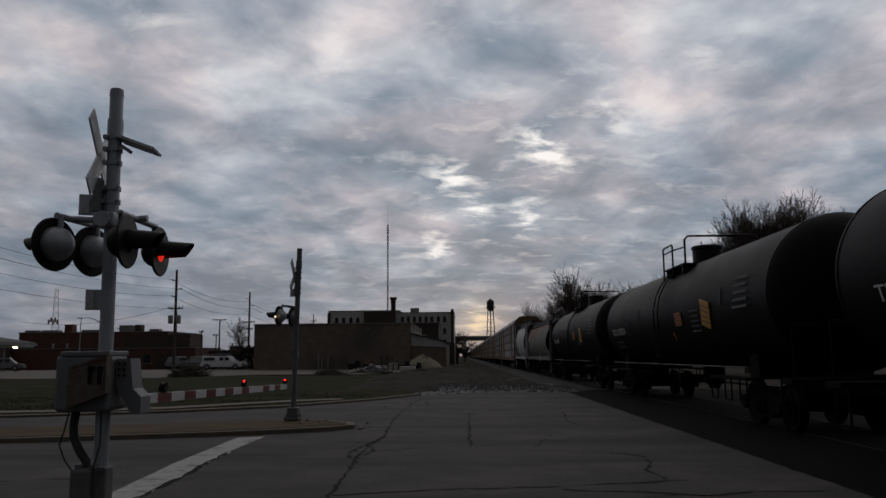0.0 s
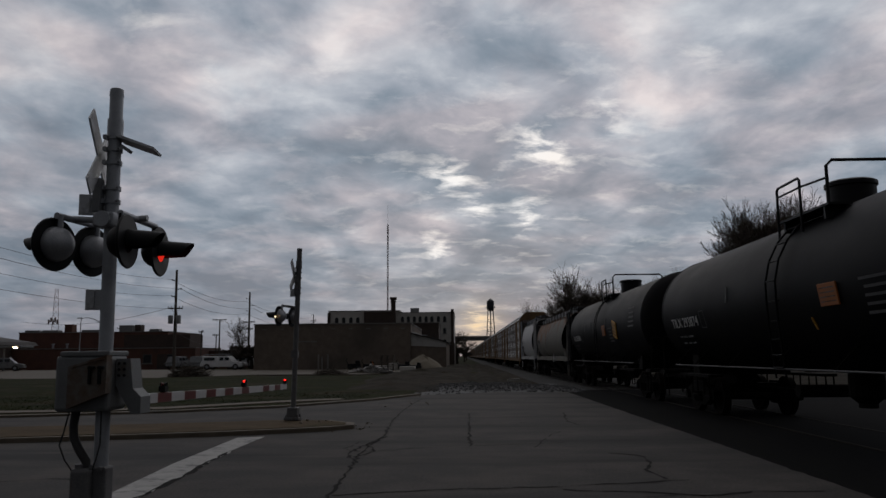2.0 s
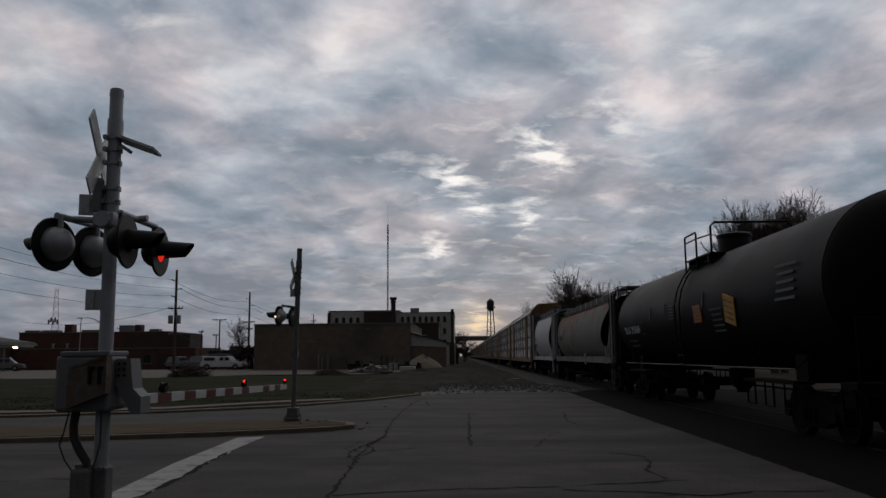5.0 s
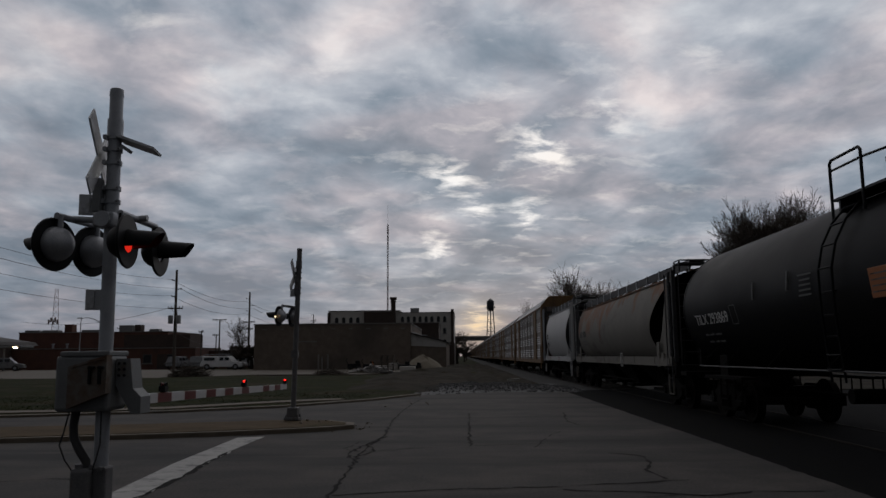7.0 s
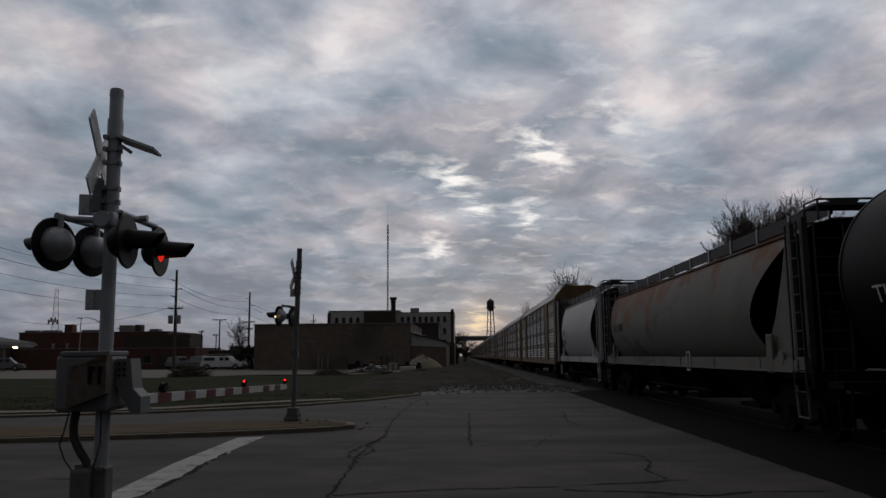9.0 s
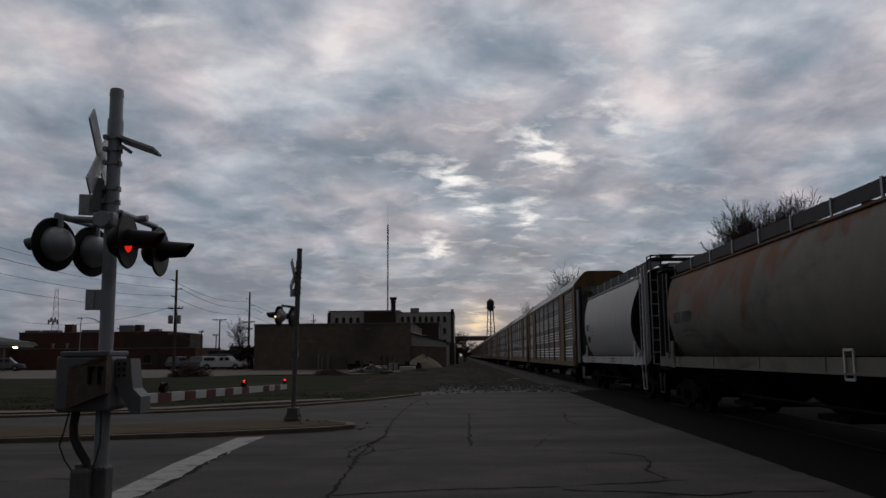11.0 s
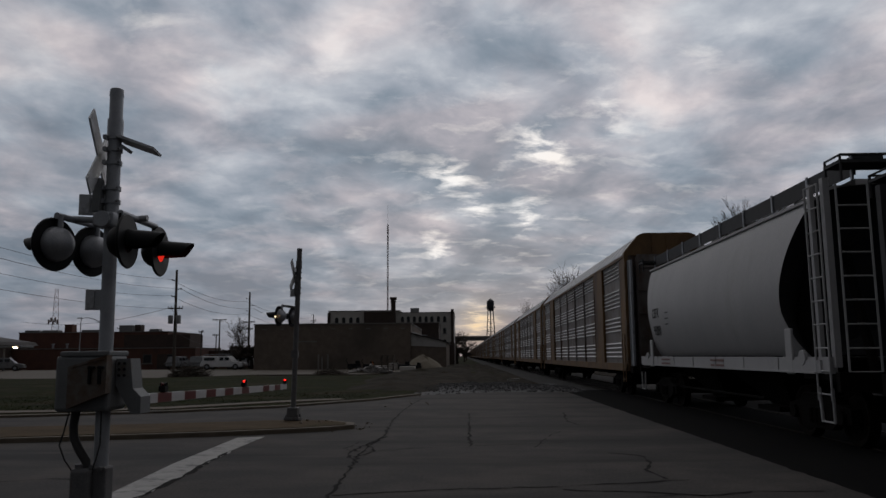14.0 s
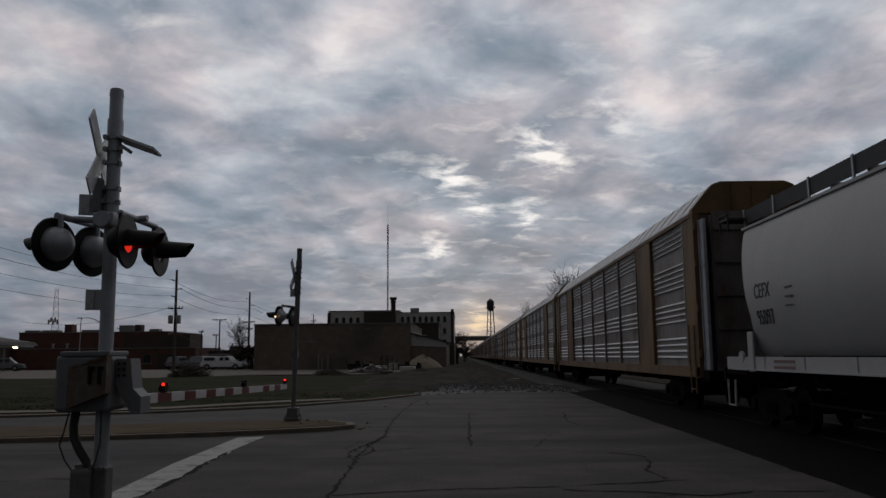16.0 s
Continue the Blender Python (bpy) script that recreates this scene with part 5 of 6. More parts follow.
small_sign(mast_a, -0.13, 0.0, 2.01, 0.13, 0.18, 10)
bm = B()
box(bm, (-0.10, -0.06, 2.92), (0.07, 0.09, 0.30), bevel=0.01)
part("conduit_box", bm, "box", mast_a)
# sign-back metal instead of box paint: its lit look put into colour
bm = B()
box(bm, (-0.03, 0.04, 2.86), (0.10, 0.10, 0.34), bevel=0.01)
part("terminal_box", bm, "sign_back", mast_a)
# slim sign arm reaching away over the road
bm = B()
box(bm, (0.21, 0.02, 3.385), (0.36, 0.20, 0.022), (-6, 21, 0))
box(bm, (0.09, 0.02, 3.36), (0.12, 0.05, 0.03), (0, 35, 0))
part("sign_arm", bm, "sign_back", mast_a, "flat metal sign blade seen from below")
# gate mechanism: case with hinged lid, rusty cover, counterweight plate, wiring
bm = B()
box(bm, (-0.10, -0.02, 1.30), (0.46, 0.36, 0.46), bevel=0.03)
gate_box = part("gate_case", bm, "box", mast_a)
bm = B()
box(bm, (-0.08, -0.02, 1.545), (0.42, 0.38, 0.045), bevel=0.012)
part("lid", bm, "box", gate_box)
bm = B()
prism(bm, [(-0.17, 1.10), (-0.17, 1.44), (0.15, 1.53), (0.15, 1.22)], -0.30, -0.20)
part("side_cover", bm, "rusty", gate_box, "rust-stained sloping steel cover")
bm = B()
part("cover_seam", box(bm, (-0.005, -0.302, 1.47), (0.28, 0.012, 0.012), (0, -15, 0)), "rusty", gate_box)
for x in (0.02, 0.10):
    bm = B()
    box(bm, (x, -0.315, 1.37), (0.022, 0.03, 0.15), bevel=0.006)
    box(bm, (x + 0.012, -0.315, 1.43), (0.055, 0.03, 0.022), bevel=0.006)
    part("handle", bm, "black", gate_box)
bm = B()
solid(bm, [(0.14, -0.10, 1.50), (0.26, -0.10, 1.50), (0.29, -0.10, 1.25), (0.36, -0.10, 1.18), (0.36, -0.10, 1.04), (0.28, -0.10, 1.04), (0.14, -0.10, 1.28),
           (0.14, 0.10, 1.50), (0.26, 0.10, 1.50), (0.29, 0.10, 1.25), (0.36, 0.10, 1.18), (0.36, 0.10, 1.04), (0.28, 0.10, 1.04), (0.14, 0.10, 1.28)],
      [(0, 1, 2, 3, 4, 5, 6), (13, 12, 11, 10, 9, 8, 7)] + [(i, (i + 1) % 7, 7 + (i + 1) % 7, 7 + i) for i in range(7)])
arm_plate = part("arm_bracket", bm, "box", mast_a)
bm = B()
for dx in (0.17, 0.215):
    for dz in (1.36, 1.41, 1.46):
        rod(bm, (dx, -0.115, dz), (dx, -0.10, dz), 0.011, n=8)
part("bolts", bm, "black", arm_plate)
bm = B()
pipe(bm, [(-0.20, -0.06, 1.07), (-0.22, -0.06, 0.95), (-0.20, -0.08, 0.85), (-0.14, -0.10, 0.75), (-0.08, -0.10, 0.66), (-0.07, -0.10, 0.55)], 0.036, 12)
part("cable_hose", bm, "rubber", mast_a, "ribbed black cable hose", smooth=True)
bm = B()
pipe(bm, [(-0.20, -0.18, 1.07), (-0.24, -0.18, 0.90), (-0.27, -0.18, 0.80), (-0.22, -0.18, 0.68), (-0.16, -0.18, 0.60)], 0.007)
pipe(bm, [(0.06, -0.16, 1.07), (0.06, -0.16, 0.80), (0.03, -0.16, 0.68), (0.0, -0.15, 0.60)], 0.007)
part("loose_wire", bm, "rubber", mast_a)
bm = B()
box(bm, (-0.10, -0.10, 0.47), (0.16, 0.16, 0.28), bevel=0.03)
box(bm, (0.015, -0.02, 0.46), (0.145, 0.16, 0.30), bevel=0.02)
rod(bm, (-0.12, -0.12, 0.60), (-0.12, -0.12, 0.64), 0.04, n=12)
for x, z in ((0.05, 0.60), (0.085, 0.60), (-0.02, 0.62), (0.08, 0.33)):
    rod(bm, (x, -0.14, z), (x, -0.10, z), 0.018, n=8)
part("base_box", bm, "old_steel", mast_a)
bm = B()
box(bm, (0, 0, 0.06), (0.6, 0.6, 0.16), bevel=0.03)
part("footing", bm, "concrete", mast_a)

# lowered gate arm across the near lanes
arm = thing("gate_arm", pose(0, 0, 0), "lowered gate arm in red and white stripes with lamps", "crossing gate")
A0, A1 = Vector((-2.80, 6.70, 1.152)), Vector((-3.14, 13.8, 0.985))
cuts = [6.70, 7.12, 7.51, 7.92, 8.31, 8.71, 9.11, 9.52, 9.94, 10.40, 10.83, 11.77, 12.23, 12.69, 13.18, 13.8]
for i, (a, b) in enumerate(zip(cuts, cuts[1:])):
    p, q = (A0 + (A1 - A0) * (k - 6.70) / 7.1 for k in (a, b))
    hh = 0.043
    bm = B()
    u, v = Vector((0.022, 0, 0)), Vector((0, 0, hh))
    pts = [p - u - v, p + u - v, p + u + v, p - u + v, q - u - v, q + u - v, q + u + v, q - u + v]
    solid(bm, pts, ((0, 1, 2, 3), (4, 7, 6, 5), (0, 4, 5, 1), (1, 5, 6, 2), (2, 6, 7, 3), (3, 7, 4, 0)))
    part("stripe", bm, "arm_red" if i % 2 else "arm_white", arm)
for k, g in ((7.33, "gate_a"), (10.62, "gate_b"), (13.72, "tip")):
    p = A0 + (A1 - A0) * (k - 6.70) / 7.1 + Vector((0, 0, 0.05))
    bm = B()
    box(bm, p + Vector((0, 0, 0.03)), (0.06, 0.09, 0.05))
    base_ = part("lamp_base", bm, "black", arm)
    bm = B()
    for s in (-1, 1):
        spin(bm, [(0.016, 0.0), (0.016, 0.02), (0.02, 0.024), (0.026, 0.024), (0.03, 0.02)], (0, 0, 0), (s, 0, 0), 16)
    rod(bm, (-0.02, 0, -0.05), (0.02, 0, -0.05), 0.03, n=12)
    hood = part("lamp_housing", bm, "black", base_, smooth=True)
    hood.matrix_basis = Matrix.Translation(p + Vector((0, 0, 0.068)))
    bm = B()
    if g == "tip":
        spin(bm, [(-0.026, 0.0), (-0.02, 0.011), (-0.008, 0.017), (0.008, 0.017), (0.02, 0.011), (0.026, 0.0)], (0, 0, 0), (0, 1, 0), 16)
        lens = part("lens", bm, ["red_tip"], base_, "lit red lamp", smooth=True)
    else:
        spin(bm, [(-0.025, 0.0), (-0.020, 0.009), (-0.009, 0.0145), (0.0, 0.016)], (0, 0, 0), (0, 1, 0), 16, 0)
        spin(bm, [(0.0, 0.016), (0.009, 0.0145), (0.020, 0.009), (0.025, 0.0)], (0, 0, 0), (0, 1, 0), 16, 1)
        lens = part("lens", bm, ["red_tip", "red_off"], base_, "red gate lamp", smooth=True)
        flashers.append((lens, g))
    lens.matrix_basis = Matrix.Translation(p + Vector((0, -0.005, 0.068)))

mast_b = signal_mast(-3.81, 17.5, 0.12, 3.85, 1.35, "weathered dull brown crossing signal mast standing on the median", "old_steel")
bm = B()
pipe(bm, [(0, 0, 2.50), (-0.24, 0.02, 2.53)], 0.028, 10)
pipe(bm, [(-0.30, -0.22, 2.53), (-0.12, 0.32, 2.53)], 0.028, 10)
part("crossarm", bm, "old_steel", mast_b)
for x, y in ((-0.36, -0.20), (-0.17, 0.30)):
    lamp_unit(mast_b, x, y, 2.30, 168, "back", "dark")
bm = B()
spin(bm, [(0, 0.02), (0.02, 0.02), (0.03, 0.0)], (0, 0, 0), (0, -1, 0), 10)
part("pilot_lamp", bm, "pale_glow", mast_b, "tiny lit pilot lamp").matrix_basis = pose(-0.39, -0.42, 2.27)
small_sign(mast_b, -0.10, 0.0, 2.84, 0.15, 0.18, 10)
bm = B()
box(bm, (-0.03, -0.05, 3.0), (0.07, 0.10, 0.42))
part("conduit_box", bm, "old_steel", mast_b)
bm = B()
box(bm, (-0.01, 0, 1.45), (0.15, 0.15, 0.16))
part("terminal_box", bm, "old_steel", mast_b)
bm = B()
box(bm, (0, 0, 0.02), (0.34, 0.34, 0.06), bevel=0.01)
box(bm, (0, 0, 0.14), (0.24, 0.24, 0.26), bevel=0.02)
for k in (-1, 1):
    for q in (-1, 1):
        rod(bm, (k * 0.13, q * 0.13, 0.04), (k * 0.13, q * 0.13, 0.12), 0.018, n=8)
part("mast_base", bm, "old_steel", mast_b)

# ---------------------------------------------------------------- buildings


def window_part(parent, x, y, z, w, h, arched=True):
    bm = B()
    if arched:
        pts = [(x - w / 2, z - h / 2), (x + w / 2, z - h / 2)] + [(x + w / 2 * math.cos(a), z + h / 2 - w / 2 + w / 2 * math.sin(a)) for a in [i * math.pi / 8 for i in range(9)]]
    else:
        pts = [(x - w / 2, z - h / 2), (x + w / 2, z - h / 2), (x + w / 2, z + h / 2), (x - w / 2, z + h / 2)]
    prism(bm, pts, y - 0.04, y + 0.10)
    win = part("window", bm, "frame", parent)
    bm = B()
    prism(bm, [(x + (px - x) * 0.84, z + (pz - z) * 0.88) for px, pz in pts], y - 0.05, y - 0.02)
    part("pane", bm, "window", win)
    bm = B()
    box(bm, (x, y - 0.10, z - h / 2 - 0.06), (w * 1.25, 0.2, 0.12))
    part("sill", bm, "coping", win)


def block(parent, name, x0, x1, y0, y1, z1, material, coping=True):
    bm = B()
    box(bm, ((x0 + x1) / 2, (y0 + y1) / 2, z1 / 2 - 0.1), (x1 - x0, y1 - y0, z1 + 0.2))
    ob = part(name, bm, material, parent)
    if coping:
        bm = B()
        for a, b, c, d in ((x0 - .1, x1 + .1, y0 - .1, y0 + .3), (x0 - .1, x1 + .1, y1 - .3, y1 + .1), (x0 - .1, x0 + .3, y0 + .3, y1 - .3), (x1 - .3, x1 + .1, y0 + .3, y1 - .3)):
            box(bm, ((a + b) / 2, (c + d) / 2, z1 + 0.06), (b - a, d - c, 0.12))
        part("coping", bm, "coping", parent)
    return ob


ware = thing("brick_warehouse", pose(0, 0, 0), "long windowless brown brick warehouse with flat roof", "building")
block(ware, "wall", -25.1, -6.15, 93, 118, 5.40, "brick")
bm = B()
prism(bm, [(-6.15, -0.2), (-1.9, -0.2), (-1.9, 3.13), (-2.8, 3.42), (-6.15, 4.25)], 93.4, 117)
part("annex_wall", bm, "brick", ware)
bm = B()
prism(bm, [(-6.15, 2.75), (-1.92, 2.55), (-1.92, 3.08), (-2.8, 3.36), (-6.15, 4.18)], 93.32, 93.42)
part("annex_cladding", bm, "shed", ware, "pale sheet cladding under the eave")
bm = B()
prism(bm, [(-6.15, 4.26), (-2.8, 3.44), (-1.7, 3.08), (-1.7, 3.18), (-2.8, 3.54), (-6.15, 4.36)], 93.1, 117.3)
part("annex_roof", bm, "roof", ware)
bm = B()
for i in range(9):
    box(bm, (-25.1 + 1.2 + i * 2.1, 92.96, 4.85), (0.5, 0.06, 0.10))
box(bm, (-18.6, 92.97, 3.35), (2.2, 0.05, 0.16))
part("wall_patch", bm, "coping", ware)
bm = B()
pipe(bm, [(-6.0, 92.9, 4.3), (-4.9, 92.9, 4.0), (-4.2, 92.9, 3.95)], 0.05)
part("gutter_pipe", bm, "alu", ware)

dark = thing("dark_brick_building", pose(0, 0, 0), "dark brick block standing behind the warehouse", "building")
block(dark, "wall", -8.8, -3.9, 130, 145, 7.0, "brick_dark")
block(dark, "wing", -2.7, -1.2, 120, 150, 3.6, "brick_dark", False)

mill = thing("white_mill_building", pose(0, 0, 0), "old pale multi-storey mill with arched windows", "building")
block(mill, "wall", -27.7, -13.0, 160, 185, 10.9, "pale_wall")
block(mill, "wall", -13.0, -1.65, 160.01, 185, 10.45, "pale_wall")
for x in (-26.0, -24.55, -23.05, -21.6):
    window_part(mill, x, 159.99, 9.05, 0.72, 1.2)
for x in (-12.3, -11.1, -9.85, -8.65, -7.4, -6.2, -4.85, -3.55):
    for z in (9.1, 6.7, 4.3):
        window_part(mill, x, 160.0, z, 0.66, 1.2)
for x in (-26.0, -24.55, -23.05, -21.6):
    window_part(mill, x, 159.99, 6.7, 0.95, 1.5)
bm = B()
box(bm, (-17.4, 159.6, 7.4), (5.6, 1.2, 6.6))
part("brick_bay", bm, "brick_dark", mill, "dark brick bay")
bm = B()
rod(bm, (-14.15, 159.3, 0), (-14.15, 159.3, 13.4), 0.78, 0.62, 4)
box(bm, (-14.15, 159.3, 13.4), (1.35, 1.35, 0.5))
box(bm, (-14.15, 159.3, 12.7), (1.25, 1.25, 0.15))
part("chimney", bm, "brick_dark", mill, "square dark brick chimney")
bm = B()
box(bm, (-9.9, 163, 11.0), (1.75, 2.2, 1.1))
part("roof_hut", bm, "rooftop", mill)
bm = B()
for x, z in ((-27.6, 10.6), (-1.95, 11.1)):
    box(bm, (x, 160.0, z / 2), (0.6, 0.5, z))
part("pilaster", bm, "brick_dark", mill)

low = thing("red_brick_factory", pose(0, 0, 0), "low red brick factory with roof vents", "building")
block(low, "wall", -74, -38.8, 112, 124, 2.95, "brick_red")
block(low, "wall", -41.8, -31.5, 118, 130, 2.55, "brick_red")
block(low, "upper_wall", -72, -47.6, 124.2, 140, 5.75, "brick_red")
bm = B()
slab(bm, [(-52, 118), (-41.8, 118), (-41.8, 124), (-52, 124)], 2.9, 5.15)
part("gabled_hall", bm, "brick_dark", low)
for x, z, w, h, m in ((-64.5, 6.4, 1.3, 1.5, "brick_red"), (-55.0, 6.3, 2.2, 1.3, "rooftop"), (-53.0, 6.2, 1.0, 1.6, "brick_dark"), (-60.5, 5.95, 3.6, 0.6, "rooftop"), (-67.5, 5.95, 2.6, 0.6, "rooftop"), (-50.3, 6.0, 1.6, 0.6, "rooftop"), (-70.5, 6.0, 2.4, 0.5, "rooftop")):
    bm = B()
    box(bm, (x, 126, z), (w, 1.6, h), bevel=0.1)
    part("roof_unit", bm, m, low)
for x in (-58.5, -60.6):
    bm = B()
    rod(bm, (x, 113.5, 2.9), (x, 113.5, 3.7), 0.16, n=10)
    rod(bm, (x, 113.5, 3.65), (x, 113.5, 3.8), 0.28, n=10)
    part("roof_vent", bm, "alu", low)
for x in (-70, -66.5, -56.5, -50.0, -45.8, -42.5):
    window_part(low, x, 112.0, 1.45, 1.3, 1.3, False)
bm = B()
box(bm, (-43.6, 111.96, 1.05), (1.5, 0.10, 2.1))
part("door", bm, "brick_dark", low)

grey = thing("grey_shed", pose(0, 0, 0), "low grey shed with a shallow pitched roof", "building")
block(grey, "wall", -80, -66, 100, 118, 3.6, "brick_dark", False)
bm = B()
prism(bm, [(-80.5, 3.6), (-65.5, 3.6), (-66, 4.1), (-73, 5.2), (-80, 4.1)], 99.6, 118.4)
part("roof", bm, "roof", grey)
for x0, x1, y0, z1, m in ((-39.5, -33.5, 135, 3.2, "brick_red"), (-33.8, -28.0, 150, 3.5, "rooftop")):
    s = thing("far_shed", pose(0, 0, 0), "small far shed beside the parking lot", "building", "far sheds")
    block(s, "wall", x0, x1, y0, y0 + 10, z1, m)

canopy = thing("fuel_canopy", pose(0, 0, 0), "flat white canopy with one lit lamp", "canopy")
bm = B()
box(bm, (-63.0, 102, 3.20), (10.2, 3.2, 0.24), bevel=0.04)
part("canopy_roof", bm, "rooftop", canopy)
for x in (-66, -61.0):
    bm = B()
    rod(bm, (x, 102, 0), (x, 102, 3.0), 0.13, n=10)
    part("post", bm, "rooftop", canopy)
bm = B()
box(bm, (-58.6, 100.35, 3.06), (0.5, 0.12, 0.18))
part("lamp", bm, "lamp_glow", canopy, "lit flood lamp")

bridge = thing("road_bridge", pose(0, 0, 0), "long grey road bridge crossing over the track", "bridge")
bm = B()
box(bm, (14, 300, 7.75), (110, 9, 0.9))
part("deck", bm, "concrete", bridge)
bm = B()
box(bm, (14, 295.4, 8.55), (110, 0.25, 0.75))
part("parapet", bm, "concrete", bridge)
for x in (-24, -6.5, 14.2, 34):
    bm = B()
    for k in (-3, 3):
        rod(bm, (x, 300 + k, -0.1), (x, 300 + k, 7.0), 0.4, n=10)
    box(bm, (x, 300, 7.1), (1.2, 8.4, 0.5))
    part("pier", bm, "concrete", bridge)

tower = thing("water_tower", pose(12.7, 340, 0), "dark steel water tower on four tall legs", "water tower")
bm = B()
spin(bm, [(20.6, 0.0), (20.9, 0.9), (21.6, 1.55), (22.4, 1.62), (25.0, 1.62), (25.1, 1.75), (25.3, 1.6), (26.1, 0.5), (26.4, 0.15), (26.6, 0.0)], (0, 0, 0), (0, 0, 1), 20)
part("tank", bm, "dark_iron", tower, smooth=True)
bm = B()
spin(bm, [(22.2, 1.6), (22.2, 2.15), (22.3, 2.15), (22.3, 1.6)], (0, 0, 0), (0, 0, 1), 20)
for i in range(12):
    a = i * math.pi / 6
    rod(bm, (2.1 * math.cos(a), 2.1 * math.sin(a), 22.2), (2.1 * math.cos(a), 2.1 * math.sin(a), 23.0), 0.04, n=4)
part("balcony", bm, "dark_iron", tower)
corners = [(1, 1), (-1, 1), (-1, -1), (1, -1)]
for cx, cy in corners:
    bm = B()
    rod(bm, (cx * 2.3, cy * 2.3, -0.1), (cx * 1.1, cy * 1.1, 21.8), 0.16, n=6)
    part("leg", bm, "dark_iron", tower)
bm = B()
for z in (6.5, 12.0, 17.2):
    k = 2.3 - 1.2 * z / 21.8
    for (a, b), (c, d) in zip(corners, corners[1:] + corners[:1]):
        rod(bm, (a * k, b * k, z), (c * k, d * k, z), 0.07, n=4)
        k2 = 2.3 - 1.2 * (z - 5.5) / 21.8
        rod(bm, (a * k, b * k, z), (c * k2, d * k2, z - 5.5), 0.03, n=4)
        rod(bm, (c * k, d * k, z), (a * k2, b * k2, z - 5.5), 0.03, n=4)
rod(bm, (0, 0, 0), (0, 0, 21), 0.25, n=8)
part("brace", bm, "dark_iron", tower)


def lattice_mast(x, y, h, w0, w1, bays, material, label):
    ob = thing("radio_mast", pose(x, y, 0), label, "radio mast", "radio masts")
    bm = B()
    c3 = [(math.cos(a), math.sin(a)) for a in (0.5, 0.5 + 2.094, 0.5 + 4.189)]
    for i in range(bays):
        za, zb = h * i / bays, h * (i + 1) / bays
        ka, kb = (w0 + (w1 - w0) * i / bays, w0 + (w1 - w0) * (i + 1) / bays)
        for j in range(3):
            p, q = c3[j], c3[(j + 1) % 3]
            rod(bm, (p[0] * ka, p[1] * ka, za), (p[0] * kb, p[1] * kb, zb), 0.10, n=4, caps=False)
            rod(bm, (p[0] * ka, p[1] * ka, za), (q[0] * kb, q[1] * kb, zb), 0.045, n=3, caps=False)
            rod(bm, (q[0] * ka, q[1] * ka, za), (p[0] * kb, p[1] * kb, zb), 0.045, n=3, caps=False)
    part("lattice", bm, material, ob)
    return ob


m1 = lattice_mast(-40.4, 420, 74, 0.42, 0.42, 46, "lattice", "tall slim guyed radio mast, faded red and white")
bm = B()
rod(bm, (0, 0, 74), (0, 0, 85), 0.09, 0.03, n=5)
for z in (62, 66, 70):
    box(bm, (0.3, -0.3, z), (0.5, 0.3, 2.2))
part("antenna", bm, "lattice", m1)
m2 = lattice_mast(-203, 380, 36.5, 3.0, 0.9, 14, "lattice", "faded red lattice tower beyond the roofs")
bm = B()
for a in range(5):
    box(bm, (-2.3 + a * 1.1, -1.0, 20 + (a % 2)), (0.7, 0.5, 2.2))
part("antenna", bm, "lattice", m2)

# ---------------------------------------------------------------- poles and wires


def utility_pole(x, y, h, arms, lean=0.0, gear=False, r=0.16):
    ob = thing("utility_pole", pose(x, y, 0), "weathered wooden utility pole with cross arms", "utility pole", "utility poles")
    bm = B()
    rod(bm, (0, 0, -0.1), (lean, 0, h), r, r * 0.62, 10)
    part("pole", bm, "wood", ob, smooth=True)
    for z, w in arms:
        bm = B()
        box(bm, (lean * z / h, -0.14, z), (w, 0.10, 0.12))
        for s in (-1, 1):
            rod(bm, (s * w * 0.3, -0.14, z), (0, -0.14, z - 0.45), 0.02, n=4)
        for k in (-0.46, -0.25, 0.25, 0.46):
            rod(bm, (k * w, -0.14, z + 0.05), (k * w, -0.14, z + 0.22), 0.035, n=6)
        part("cross_arm", bm, "wood", ob)
    for z in ((9.1, 8.2, 7.5) if h > 9 else ()):
        bm = B()
        s = 1 if abs(z - 8.2) < 0.1 else -1
        rod(bm, (0, 0, z), (s * 0.45, 0, z + 0.06), 0.03, n=6)
        rod(bm, (s * 0.45, 0, z), (s * 0.45, 0, z + 0.16), 0.05, n=6)
        part("insulator", bm, "dark_iron", ob)
    if gear:
        for k in (-0.42, 0.36):
            bm = B()
            spin(bm, [(0, 0), (0, 0.24), (0.75, 0.24), (0.82, 0.18), (0.82, 0)], (k, -0.2, 4.85), (k, -0.2, 9), 12)
            part("transformer", bm, "rooftop", ob, smooth=True)
    return ob


utility_pole(-28.05, 75, 10.15, [(6.35, 1.5)], -0.05, True, 0.17)
utility_pole(-27.7, 100, 10.0, [(6.1, 1.6), (5.2, 1.2)], 0.0)
utility_pole(-28.2, 30, 10.3, [(6.5, 1.6)], 0.0)
utility_pole(-34.7, 110, 7.0, [(6.9, 2.0)], 0.0, r=0.13)
utility_pole(-37.3, 110, 5.4, [(5.2, 0.7)], 0.0, r=0.11)
utility_pole(-35.8, 112, 4.9, [(4.8, 1.0)], 0.0, r=0.11)
utility_pole(-48.4, 130, 9.3, [], 0.0, r=0.12)
utility_pole(-62.1, 140, 7.2, [(7.0, 1.8)], 0.0, r=0.11)
utility_pole(-27.0, 140, 9.2, [(8.0, 1.0), (7.0, 1.2)], 0.0, r=0.12)


